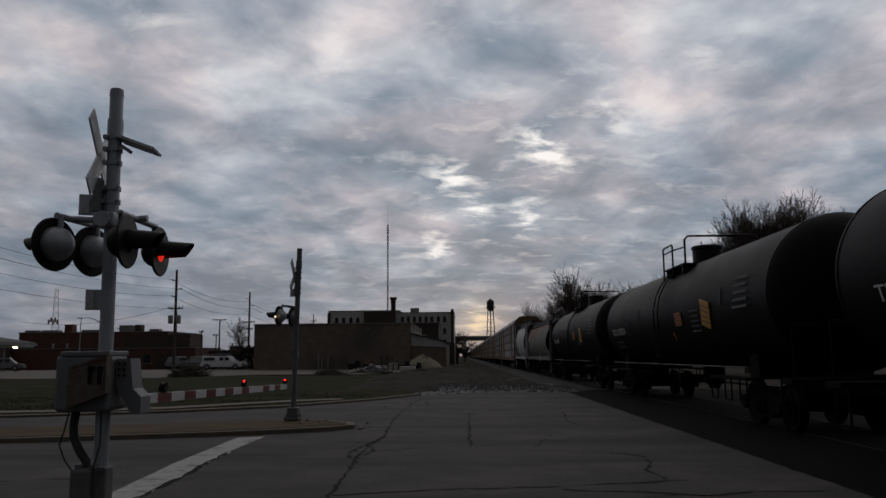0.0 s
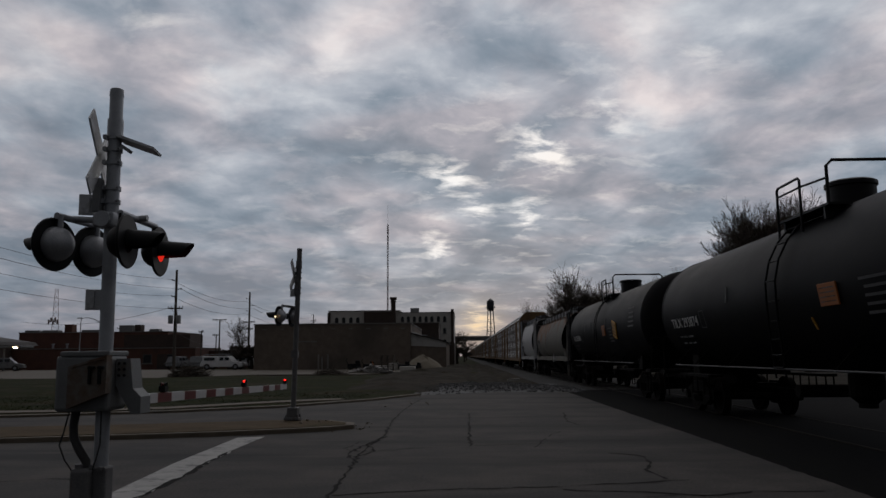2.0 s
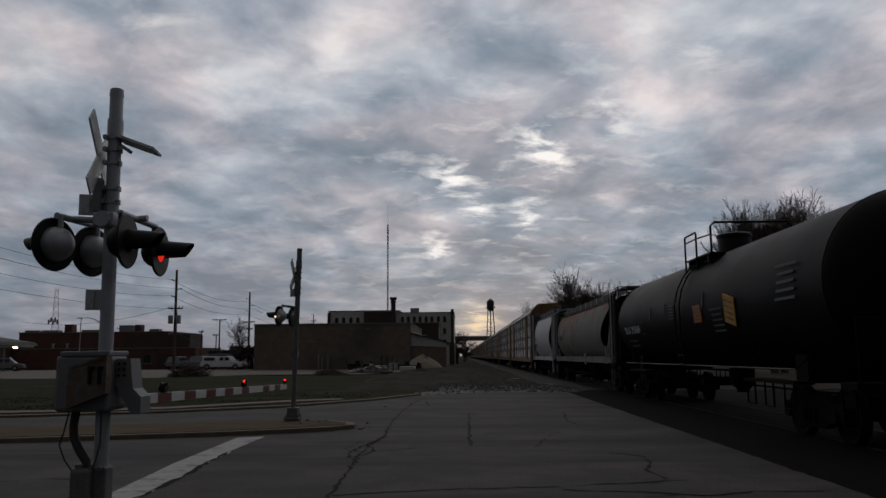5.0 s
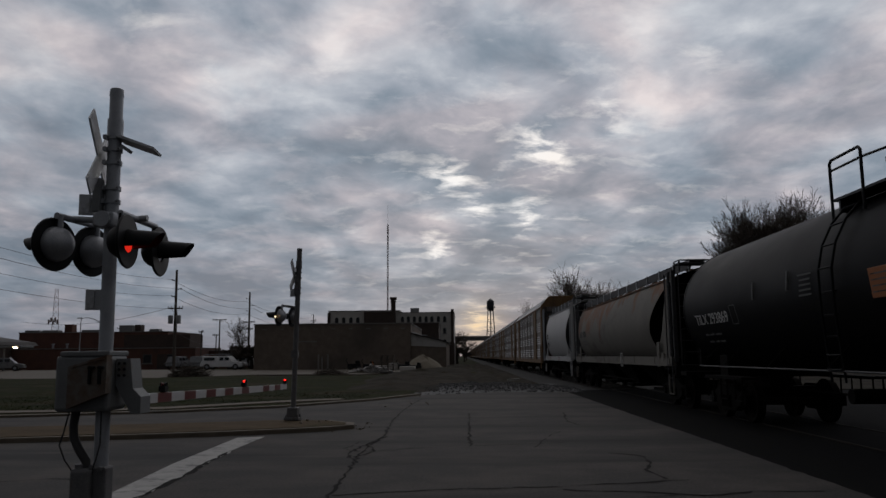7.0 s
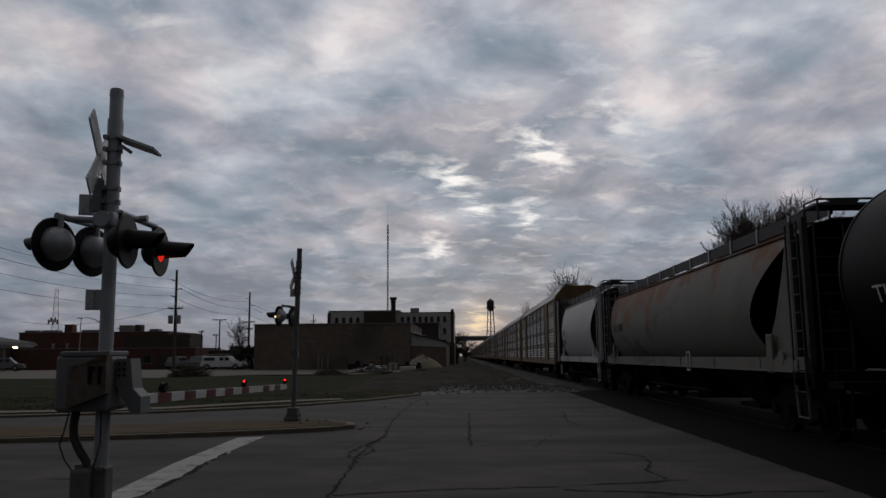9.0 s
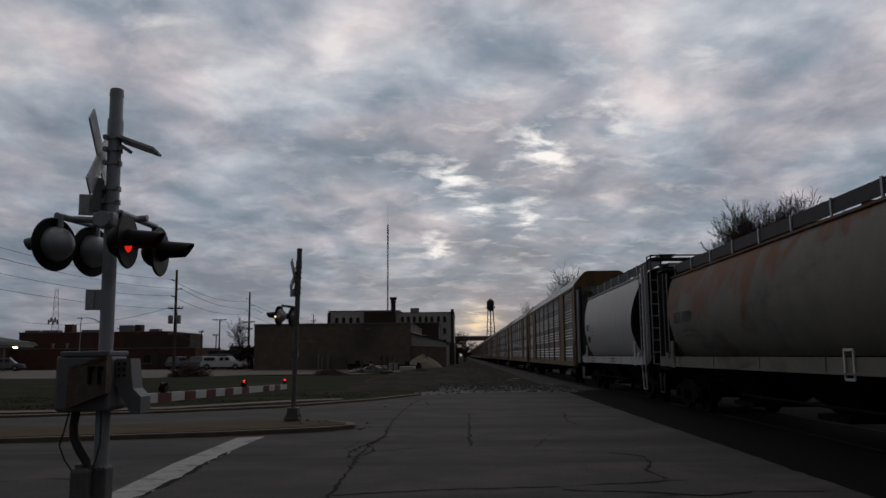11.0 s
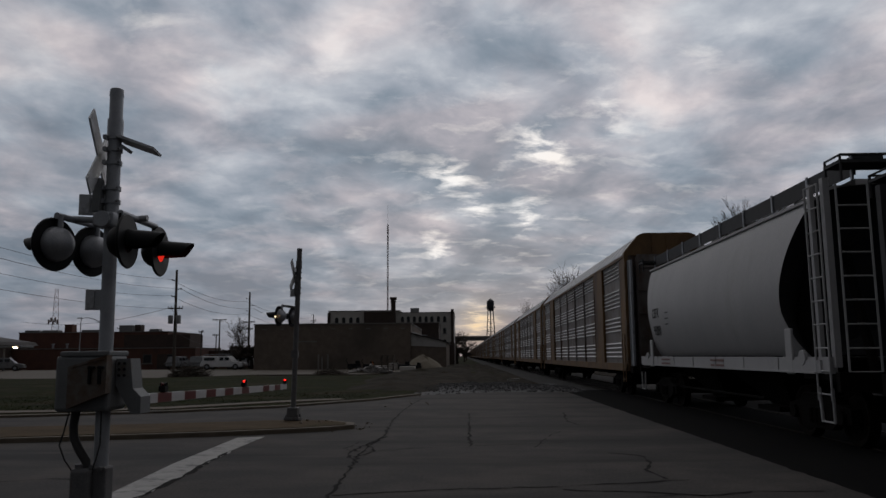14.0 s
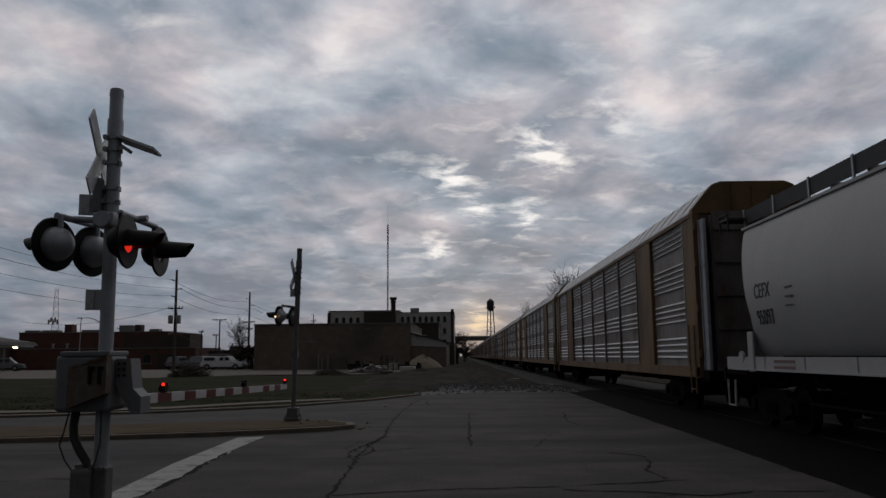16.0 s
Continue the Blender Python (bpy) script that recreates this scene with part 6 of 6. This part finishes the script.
def wire(p, q, sag, r=0.014):
    p, q = Vector(p), Vector(q)
    pts = []
    for i in range(17):
        k = i / 16
        pts.append(p.lerp(q, k) - Vector((0, 0, sag * 4 * k * (1 - k))))
    bm = B()
    pipe(bm, pts, r, 4)
    tagged(part("overhead_wire", bm, "wire"), "thin black overhead wire slung between poles", "wire", "overhead wires")


for dx, z in ((-0.5, 9.2), (0.4, 8.3), (-0.5, 7.6)):
    wire((-28.2 + dx, 30, z + 0.1), (-28.05 + dx, 75, z), 0.9, 0.016)
    wire((-28.05 + dx, 75, z), (-27.7 + dx, 100, z - 0.4), 0.7, 0.02)
    wire((-27.7 + dx, 100, z - 0.4), (-27.0 + dx * 0.5, 140, z - 0.6), 0.8, 0.022)
wire((-28.8, 75, 6.4), (-55, 95, 6.2), 0.9, 0.02)
wire((-27.4, 75, 6.3), (-28.2, 30, 6.4), 0.7, 0.016)
wire((-28.0, 75, 5.0), (-42, 112, 4.6), 0.5, 0.02)
wire((-34.7, 110, 6.9), (-27.7, 100, 6.1), 0.4, 0.02)
wire((-28.0, 75, 4.1), (-34.7, 110, 3.2), 0.5, 0.02)

lamp_post = thing("street_lamp", pose(-44.9, 90, 0), "slim street lamp with a curved arm, unlit", "street lamp")
bm = B()
rod(bm, (0, 0, 0), (0, 0, 5.9), 0.08, 0.05, 8)
pipe(bm, [(0, 0, 5.9), (0.1, 0, 6.25), (0.7, 0, 6.35), (1.5, 0, 6.2), (2.3, 0, 5.75)], 0.04)
box(bm, (-0.15, 0, 6.3), (0.5, 0.2, 0.12))
part("post", bm, "steel", lamp_post)
for x, h in ((-17.0, 1.75), (-16.6, 1.45), (-15.9, 1.75)):
    ob = thing("bollard_post", pose(x, 91.6, 0), "pale steel guard post by the warehouse", "bollard", "guard posts")
    bm = B()
    rod(bm, (0, 0, -0.05), (0, 0, h), 0.09, n=10)
    spin(bm, [(0, 0.09), (0.06, 0.06), (0.08, 0)], (0, 0, h), (0, 0, h + 1), 10)
    part("post", bm, "coping", ob)

# ---------------------------------------------------------------- vehicles


def vehicle(x, y, turn, paint, label, category, L=5.2, pickup=True, topper=False):
    car = thing(category.replace(" ", "_"), pose(x, y, 0.02, 0, 0, turn), label, category, "parked vehicles")
    h0, h1, W = 0.98, 1.72, 0.92
    bm = B()
    prism(bm, [(-L / 2, 0.45), (-L / 2, h0), (-L / 2 + 0.1, h0 + 0.04), (L / 2 - 1.3, h0 + 0.05), (L / 2 - 0.15, h0 - 0.08), (L / 2, 0.75), (L / 2, 0.42), (L / 2 - 0.5, 0.38), (-L / 2 + 0.3, 0.38)], -W, W)
    bmesh.ops.bevel(bm, geom=bm.edges[:], offset=0.05, segments=2, affect="EDGES")
    part("body", bm, paint, car)
    bm = B()
    if pickup:
        cab = [(-0.55, h0), (-0.45, h1), (0.75, h1), (1.45, h0 + 0.02)]
    else:
        cab = [(-L / 2 + 0.15, h0), (-L / 2 + 0.35, h1), (0.55, h1 + 0.02), (1.35, h0 + 0.02)]
    a = [bm.verts.new((px, -W + 0.06 + (0.12 if pz > 1.2 else 0), pz)) for px, pz in cab]
    b = [bm.verts.new((px, W - 0.06 - (0.12 if pz > 1.2 else 0), pz)) for px, pz in cab]
    bm.faces.new(a)
    bm.faces.new(b[::-1])
    for i in range(4):
        j = (i + 1) % 4
        bm.faces.new((a[i], a[j], b[j], b[i]))
    part("cabin", bm, paint, car)
    if topper:
        bm = B()
        box(bm, (-1.58, 0, 1.34), (2.0, 1.68, 0.72), bevel=0.07)
        part("bed_topper", bm, paint, car)
    glasses = [(-0.25, 0.25), (0.4, 0.95)] if pickup else [(-1.9, -1.1), (-0.9, -0.1), (0.1, 0.7)]
    if topper:
        glasses.append((-2.3, -0.9))
    for g0, g1 in glasses:
        for s in (-1, 1):
            bm = B()
            box(bm, ((g0 + g1) / 2, s * (W - 0.07), 1.36), (g1 - g0, 0.03, 0.40), (s * 9, 0, 0))
            part("side_window", bm, "window", car)
    for wx in (-L / 2 + 0.95, L / 2 - 0.95):
        for s in (-1, 1):
            bm = B()
            spin(bm, [(-0.12, 0.2), (-0.12, 0.35), (-0.08, 0.38), (0.08, 0.38), (0.12, 0.35), (0.12, 0.2)], (wx, s * 0.84, 0.38), (wx, 5, 0.38), 18)
            wheel = part("wheel", bm, "tyre", car, smooth=True)
            bm = B()
            spin(bm, [(-0.10, 0.0), (-0.11, 0.22), (0.11, 0.22), (0.10, 0.0)], (wx, s * 0.84, 0.38), (wx, 5, 0.38), 14)
            part("rim", bm, "alu", wheel)
    bm = B()
    for s in (-1, 1):
        box(bm, (L / 2 - 0.01, s * 0.7, 0.78), (0.06, 0.3, 0.14))
    part("headlight", bm, "alu", car)
    bm = B()
    box(bm, (L / 2 + 0.03, 0, 0.52), (0.12, 1.8, 0.2), bevel=0.03)
    box(bm, (-L / 2 - 0.03, 0, 0.52), (0.12, 1.8, 0.18), bevel=0.03)
    part("bumper", bm, "alu", car)
    return car


pk = vehicle(-29.9, 97.0, -6, "car_white", "white pickup truck with a bed topper and roof rack", "pickup truck", 5.6, True, True)
bm = B()
for s in (-1, 1):
    pipe(bm, [(-2.4, s * 0.7, 1.72), (-2.4, s * 0.7, 1.92), (0.6, s * 0.7, 1.92), (0.6, s * 0.7, 1.72)], 0.03)
part("roof_rack", bm, "alu", pk)
vehicle(-28.2, 102.0, -8, "car_white", "white van parked in a row on the lot", "parked car", 5.2, False)
vehicle(-27.0, 105.5, -10, "car_grey", "grey car parked in a row on the lot", "parked car", 4.8, False)
vehicle(-36.0, 107.0, 80, "car_grey", "grey car parked on the pale lot", "parked car", 4.6, False)
vehicle(-39.6, 108.0, 85, "car_grey", "dark grey car parked on the pale lot", "parked car", 4.6, False)
vehicle(-60.2, 101.0, 20, "car_grey", "dark car standing under the canopy", "parked car", 4.6, False)

# ---------------------------------------------------------------- yard clutter


def heap(name, x, y, rx, ry, h, material, label, category, seed, rough=0.25, power=1.0):
    bm = B()
    n, m = 28, 10
    rings = []
    for j in range(m):
        k = j / m
        rings.append([bm.verts.new((x + rx * (1 - k) * math.cos(a) * (1 + 0.15 * noise.noise((math.cos(a) * 2, math.sin(a) * 2, seed))), y + ry * (1 - k) * math.sin(a),
                                    -0.08 + (h * (k ** power)) * (1 + rough * noise.noise((math.cos(a) * 3, math.sin(a) * 3, seed + k * 4))))) for a in [2 * math.pi * i / n for i in range(n)]])
    top = bm.verts.new((x, y, h * 0.97))
    for p, q in zip(rings, rings[1:]):
        for i in range(n):
            bm.faces.new((p[i], p[(i + 1) % n], q[(i + 1) % n], q[i]))
    for i in range(n):
        bm.faces.new((rings[-1][i], rings[-1][(i + 1) % n], top))
    return tagged(part(name, bm, material, None, label, smooth=True), label, category)


heap("sand_pile", -4.5, 87.5, 2.5, 2.2, 1.75, "sand", "pale pile of sand beside the warehouse annex", "sand pile", 3, 0.2, 0.72)
heap("dirt_mound", -4.0, 73.0, 2.6, 2.0, 0.45, "dirt", "low mound of brown dirt in the yard", "dirt mound", 5)
heap("dirt_mound", -9.2, 71.5, 1.9, 1.4, 0.38, "dirt", "low mound of brown dirt in the yard", "dirt mound", 8)
heap("dirt_mound", -1.4, 60.0, 1.6, 2.4, 0.35, "dirt", "low mound of brown dirt in the yard", "dirt mound", 9)


def twig_pile(x, y, rx, ry, h, count, seed, name, label):
    r = random.Random(seed)
    bm = B()
    for _ in range(count):
        a, k = r.uniform(0, 6.28), math.sqrt(r.random())
        px, py = x + rx * k * math.cos(a), y + ry * k * math.sin(a)
        z = r.uniform(0, 1) * h * (1 - k * k) + 0.02
        d = Vector((r.uniform(-1, 1), r.uniform(-1, 1), r.uniform(-0.25, 0.45))).normalized() * r.uniform(0.3, 0.9)
        rod(bm, (px, py, max(z, 0.02)), (px + d.x, py + d.y, max(0.02, z + d.z)), r.uniform(0.012, 0.035), 0.008, 3, False)
    return tagged(part(name, bm, "brush", None, label), label, "brush pile")


heap("brush_core", -21.7, 61.5, 1.35, 1.0, 0.75, "brush", "dark core of a pile of cut brush", "brush pile", 12, 0.5, 0.8)
twig_pile(-21.7, 61.5, 1.6, 1.2, 0.95, 700, 4, "brush_pile", "dark pile of cut brush on the verge")
twig_pile(-11.5, 67.5, 1.4, 0.9, 0.4, 260, 6, "brush_pile", "low heap of twigs by the lot")

# heap of broken concrete and boards, pallet stack, small machines
rub = thing("rubble_heap", pose(-8.4, 72, 0), "heap of broken concrete, boards and scrap", "rubble heap")
r2 = random.Random(21)
for i in range(170):
    k = math.sqrt(r2.random())
    a = r2.uniform(0, 6.28)
    px, py = 2.0 * k * math.cos(a), 1.2 * k * math.sin(a)
    bm = B()
    s = r2.uniform(0.08, 0.34)
    box(bm, (0, 0, 0), (s * r2.uniform(1, 2.4), s, s * r2.uniform(0.15, 0.6)))
    ob = part("slab_piece", bm, "junk", rub)
    ob.matrix_basis = pose(px, py, 0.08 + 0.85 * (1 - k) * r2.random(), r2.uniform(-35, 35), r2.uniform(-35, 35), r2.uniform(0, 180))
bm = B()
solid(bm, [(-0.16, -0.16, 0), (0.16, -0.16, 0), (0.16, 0.16, 0), (-0.16, 0.16, 0), (-0.03, -0.03, 0.75), (0.03, -0.03, 0.75), (0.03, 0.03, 0.75), (-0.03, 0.03, 0.75)], ((0, 1, 5, 4), (1, 2, 6, 5), (2, 3, 7, 6), (3, 0, 4, 7), (4, 5, 6, 7)))
cone = thing("traffic_cone", pose(-9.0, 78, 0.3), "faded orange and white traffic cone", "traffic cone")
part("cone", bm, "placard_o", cone)
bm = B()
box(bm, (0, 0, 0.0), (0.42, 0.42, 0.06))
part("base", bm, "tyre", cone)
heap("dirt_mound", -9.0, 78, 0.9, 0.9, 0.32, "dirt", "low mound of brown dirt in the yard", "dirt mound", 15)
pal = thing("pallet_stack", pose(-8.0, 83, 0), "tall stack of dark wooden pallets", "pallet stack")
for i in range(11):
    bm = B()
    for k in range(6):
        box(bm, (0, -0.5 + k * 0.2, 0.13), (1.5, 0.12, 0.025))
    for k in (-0.65, 0, 0.65):
        box(bm, (k, 0, 0.06), (0.1, 1.1, 0.10))
    p = part("pallet", bm, "wood", pal)
    p.matrix_basis = pose(r2.uniform(-0.06, 0.06), 0, i * 0.148, 0, 0, r2.uniform(-4, 4))
for x, y, s in ((-12.6, 90.5, 1.0), (-10.9, 90.8, 0.9), (-6.4, 85.5, 0.9), (-4.9, 82.0, 0.8)):
    ob = thing("scrap_machine", pose(x, y, 0), "small dark scrapped machine in the yard", "machine", "yard machines")
    bm = B()
    box(bm, (0, 0, 0.45 * s), (1.5 * s, 0.8, 0.5 * s), bevel=0.05)
    box(bm, (0.4 * s, 0, 0.85 * s), (0.5 * s, 0.6, 0.4 * s), (0, 12, 0), bevel=0.04)
    pipe(bm, [(-0.7 * s, 0, 0.6 * s), (-1.0 * s, 0, 1.1 * s), (-0.8 * s, 0, 1.3 * s)], 0.05)
    part("body", bm, "black", ob)
    for k in (-0.45, 0.45):
        bm = B()
        rod(bm, (k * s, -0.5, 0.24), (k * s, 0.5, 0.24), 0.24, n=12)
        part("wheel", bm, "tyre", ob)
for x, y, w, h in ((-8.9, 84.5, 1.3, 0.55), (-7.6, 86.0, 1.0, 0.8), (-5.6, 79.5, 1.6, 0.5)):
    ob = thing("concrete_block", pose(x, y, 0, 0, 0, r2.uniform(-20, 20)), "pale broken concrete block", "concrete block", "yard blocks")
    bm = B()
    box(bm, (0, 0, h / 2 - 0.02), (w, 0.7, h), bevel=0.05)
    part("block", bm, "pale_wall", ob)
bm = B()
box(bm, (2.55, 39.0, 0.30), (0.62, 0.09, 0.07), (0, -4, 18))
tagged(part("pale_board", bm, "paint"), "short pale board lying on the gravel", "board")

# ---------------------------------------------------------------- trees


def bare_tree(name, x, y, h, spread, seed, label, levels=6, trunk=0.2, first_fork=0.25, thick_twig=0.012, category="tree"):
    r = random.Random(seed)
    ob = thing(name, pose(x, y, -0.1), label, category, "bare trees")
    sets = {"trunk": ([], []), "crown": ([], [])}

    def limb(p, q, ra, rb, n, where):
        v, f = sets[where]
        d = (q - p).normalized()
        a = d.orthogonal().normalized()
        b = d.cross(a)
        s = len(v)
        for c, k in ((p, ra), (q, rb)):
            for i in range(n):
                t = 2 * math.pi * i / n
                v.append(tuple(c + k * (math.cos(t) * a + math.sin(t) * b)))
        for i in range(n):
            f.append((s + i, s + (i + 1) % n, s + n + (i + 1) % n, s + n + i))

    def grow(p, d, length, rad, level):
        steps = 3
        where = "trunk" if level <= 1 else "crown"
        for i in range(steps):
            d = (d + Vector((r.uniform(-1, 1), r.uniform(-1, 1), r.uniform(-0.45, 0.65))) * (0.12 + 0.03 * level)).normalized()
            q = p + d * length / steps
            rb = max(rad * 0.86, thick_twig * 0.6)
            limb(p, q, rad, rb, 7 if level < 2 else (5 if level < 3 else 3), where)
            p, rad = q, rb
            if level and level < levels and i < steps - 1:
                for _ in range(2 if r.random() < 0.45 else 1):
                    side = Vector((r.uniform(-1, 1), r.uniform(-1, 1), r.uniform(-0.25, 0.6))).normalized()
                    grow(p, (d * 0.55 + side * 0.85).normalized(), length * r.uniform(0.5, 0.72), max(rad * 0.48, thick_twig), level + 1)
        if level < levels:
            for _ in range(5 if level == 0 else 2):
                side = Vector((r.uniform(-1, 1) * spread, r.uniform(-1, 1) * spread, r.uniform(-0.1, 0.5)))
                grow(p, (d * 0.75 + side * 0.85).normalized(), length * r.uniform(0.62, 0.8), max(rad * 0.66, thick_twig), level + 1)
        else:
            v, f = sets["crown"]
            for _ in range(2):
                e = (d + Vector((r.uniform(-1, 1), r.uniform(-1, 1), r.uniform(-0.5, 0.9))) * 0.8).normalized() * length * r.uniform(0.5, 1.1)
                o = e.orthogonal().normalized() * thick_twig * 0.7
                w = e.cross(o).normalized() * thick_twig * 0.7
                b = p - d * length * r.uniform(0.0, 0.7)
                n = len(v)
                v.extend((tuple(b + o), tuple(b - o * 0.5 + w * 0.8), tuple(b - o * 0.5 - w * 0.8), tuple(b + e)))
                f.extend(((n, n + 1, n + 3), (n + 1, n + 2, n + 3), (n + 2, n, n + 3)))

    grow(Vector((0, 0, 0)), Vector((r.uniform(-0.05, 0.05), r.uniform(-0.05, 0.05), 1)), h * first_fork, trunk, 0)
    heights = sorted(v[2] for v in sets["crown"][0])
    top = heights[int(len(heights) * 0.993)]
    for key, mat in (("trunk", "bark"), ("crown", "twig")):
        v, f = sets[key]
        k = h / top
        me = bpy.data.meshes.new(key)
        me.from_pydata([(a * k, b * k, c * k) for a, b, c in v], [], f)
        me.materials.append(M[mat])
        o = new(key, me)
        o.parent = ob
    return ob


TREES = [(12.8, 92, 10.9, 0.45, 1), (15.2, 94, 9.6, 0.5, 12), (17.0, 95, 9.4, 0.5, 2), (18.8, 92, 9.2, 0.5, 3), (20.4, 88, 9.0, 0.5, 4), (21.8, 86, 9.4, 0.5, 5), (23.0, 84, 9.6, 0.5, 13), (22.9, 63, 11.6, 0.35, 6), (24.4, 61.5, 12.4, 0.35, 14), (25.8, 63, 12.7, 0.35, 8), (27.2, 62, 12.6, 0.35, 7), (28.4, 64, 12.9, 0.35, 9), (13.6, 130, 10.2, 0.5, 10)]
for x, y, h, s, seed in TREES:
    bare_tree("bare_tree", x, y, h, s, seed, "leafless winter tree with fine grey twigs beyond the track", 6 if y < 70 else 5, 0.15 + 0.007 * h, 0.24, 0.011 if y < 70 else 0.014)
bare_tree("bare_tree", -30.4, 108, 6.9, 0.3, 31, "slim leafless tree behind the parked trucks", 4, 0.09, 0.2, 0.008)
bare_tree("bare_tree", -2.5, 190, 7.5, 0.8, 33, "leafless tree beside the far track", 4, 0.15, 0.25, 0.03)
bare_tree("bare_tree", 1.2, 240, 7.0, 0.9, 34, "leafless tree beside the far track", 4, 0.15, 0.25, 0.03)
for x, y, h, seed in ((-29.0, 101, 3.0, 41), (-27.2, 100, 3.0, 42), (-31.0, 103, 2.6, 43), (-1.0, 150, 3.2, 44), (-2.2, 128, 2.8, 45), (0.5, 200, 3.0, 46)):
    bare_tree("bush", x, y, h, 1.6, seed, "dense leafless dark bush", 5, 0.08, 0.12, 0.02, "bush")
# woods closing the distance
verts, faces = [], []
r3 = random.Random(77)
for i in range(5200):
    x = r3.uniform(-700, 700)
    y = 520 + 120 * r3.random()
    if -2 < x < 16:
        continue
    h = 9 * (0.5 + 0.5 * noise.noise((x * 0.02, 0, 3))) * r3.uniform(0.5, 1.0) + 2.5
    w = r3.uniform(0.5, 1.5)
    s = len(verts)
    for k in range(4):
        a = k * math.pi / 2 + r3.random()
        verts.append((x + w * math.cos(a), y + w * math.sin(a), -0.2))
    verts.append((x + r3.uniform(-1, 1), y, h))
    faces += [(s, s + 1, s + 4), (s + 1, s + 2, s + 4), (s + 2, s + 3, s + 4), (s + 3, s, s + 4)]
me = bpy.data.meshes.new("far_woods")
me.from_pydata(verts, [], faces)
me.materials.append(M["twig"])
tagged(new("far_woods", me), "distant belt of bare winter woods", "woods", kind="stuff")


# ---------------------------------------------------------------- what moves
def flash_rows(base, start, period, before, after, lit_first):
    """Rows of half turns about the lens's upright axis, there and back, at each change of the flasher."""
    changes = []
    for n in range(-1, 14):
        for t, lit in ((start + n * period - before, True), (start + n * period + after, False)):
            if 0.0 < t < 15.9:
                changes.append((max(t, 0.1), lit))
    first = 0.0 if lit_first else 180.0
    if changes[0][1] == lit_first:
        first = 180.0 - first
    rows = [(0.0, base @ pose(0, 0, 0, 0, 0, first))]
    for t, lit in changes:
        for k, a in ((-0.06, 0), (-0.03, 0), (-0.01, 60), (0.01, 120), (0.03, 180), (0.06, 180)):
            rows.append((t + k, base @ pose(0, 0, 0, 0, 0, 180.0 - a if lit else float(a))))
    rows.append((16.0, base @ pose(0, 0, 0, 0, 0, 0.0 if changes[-1][1] else 180.0)))
    return rows


def motions():
    for i, (car, y) in enumerate(cars):
        walk(car, [(float(t), pose(XC, y - travel(t), 0)) for t in range(0, 17, 2)])
        if i > 8:
            continue
        for w in [o for o in car.children_recursive if o.name.startswith("wheelset")]:
            place = Matrix.Translation(w.matrix_basis.translation)
            walk(w, [(t / 100, place @ pose(0, 0, 0, math.degrees(travel(t / 100) / WHEEL_R), 0, 0)) for t in [q * 1600 / 112 for q in range(113)]])
    for lens, group in flashers:
        base = lens.matrix_basis.copy()
        if group == "first":
            walk(lens, flash_rows(base, 0.33, 1.305, 0.31, 0.26, False))
        elif group == "second":
            walk(lens, flash_rows(base, 0.33 + 0.6525, 1.305, 0.40, 0.36, True))
        elif group == "gate_a":
            walk(lens, flash_rows(base, 0.31, 1.287, 0.217, 0.225, False))
        elif group == "gate_b":
            walk(lens, flash_rows(base, 0.965, 1.285, 0.427, 0.435, True))
        else:
            walk(lens, [(0.0, base @ pose(0, 0, 0, 0, 0, 180)), (16.0, base @ pose(0, 0, 0, 0, 0, 180))])


motions()
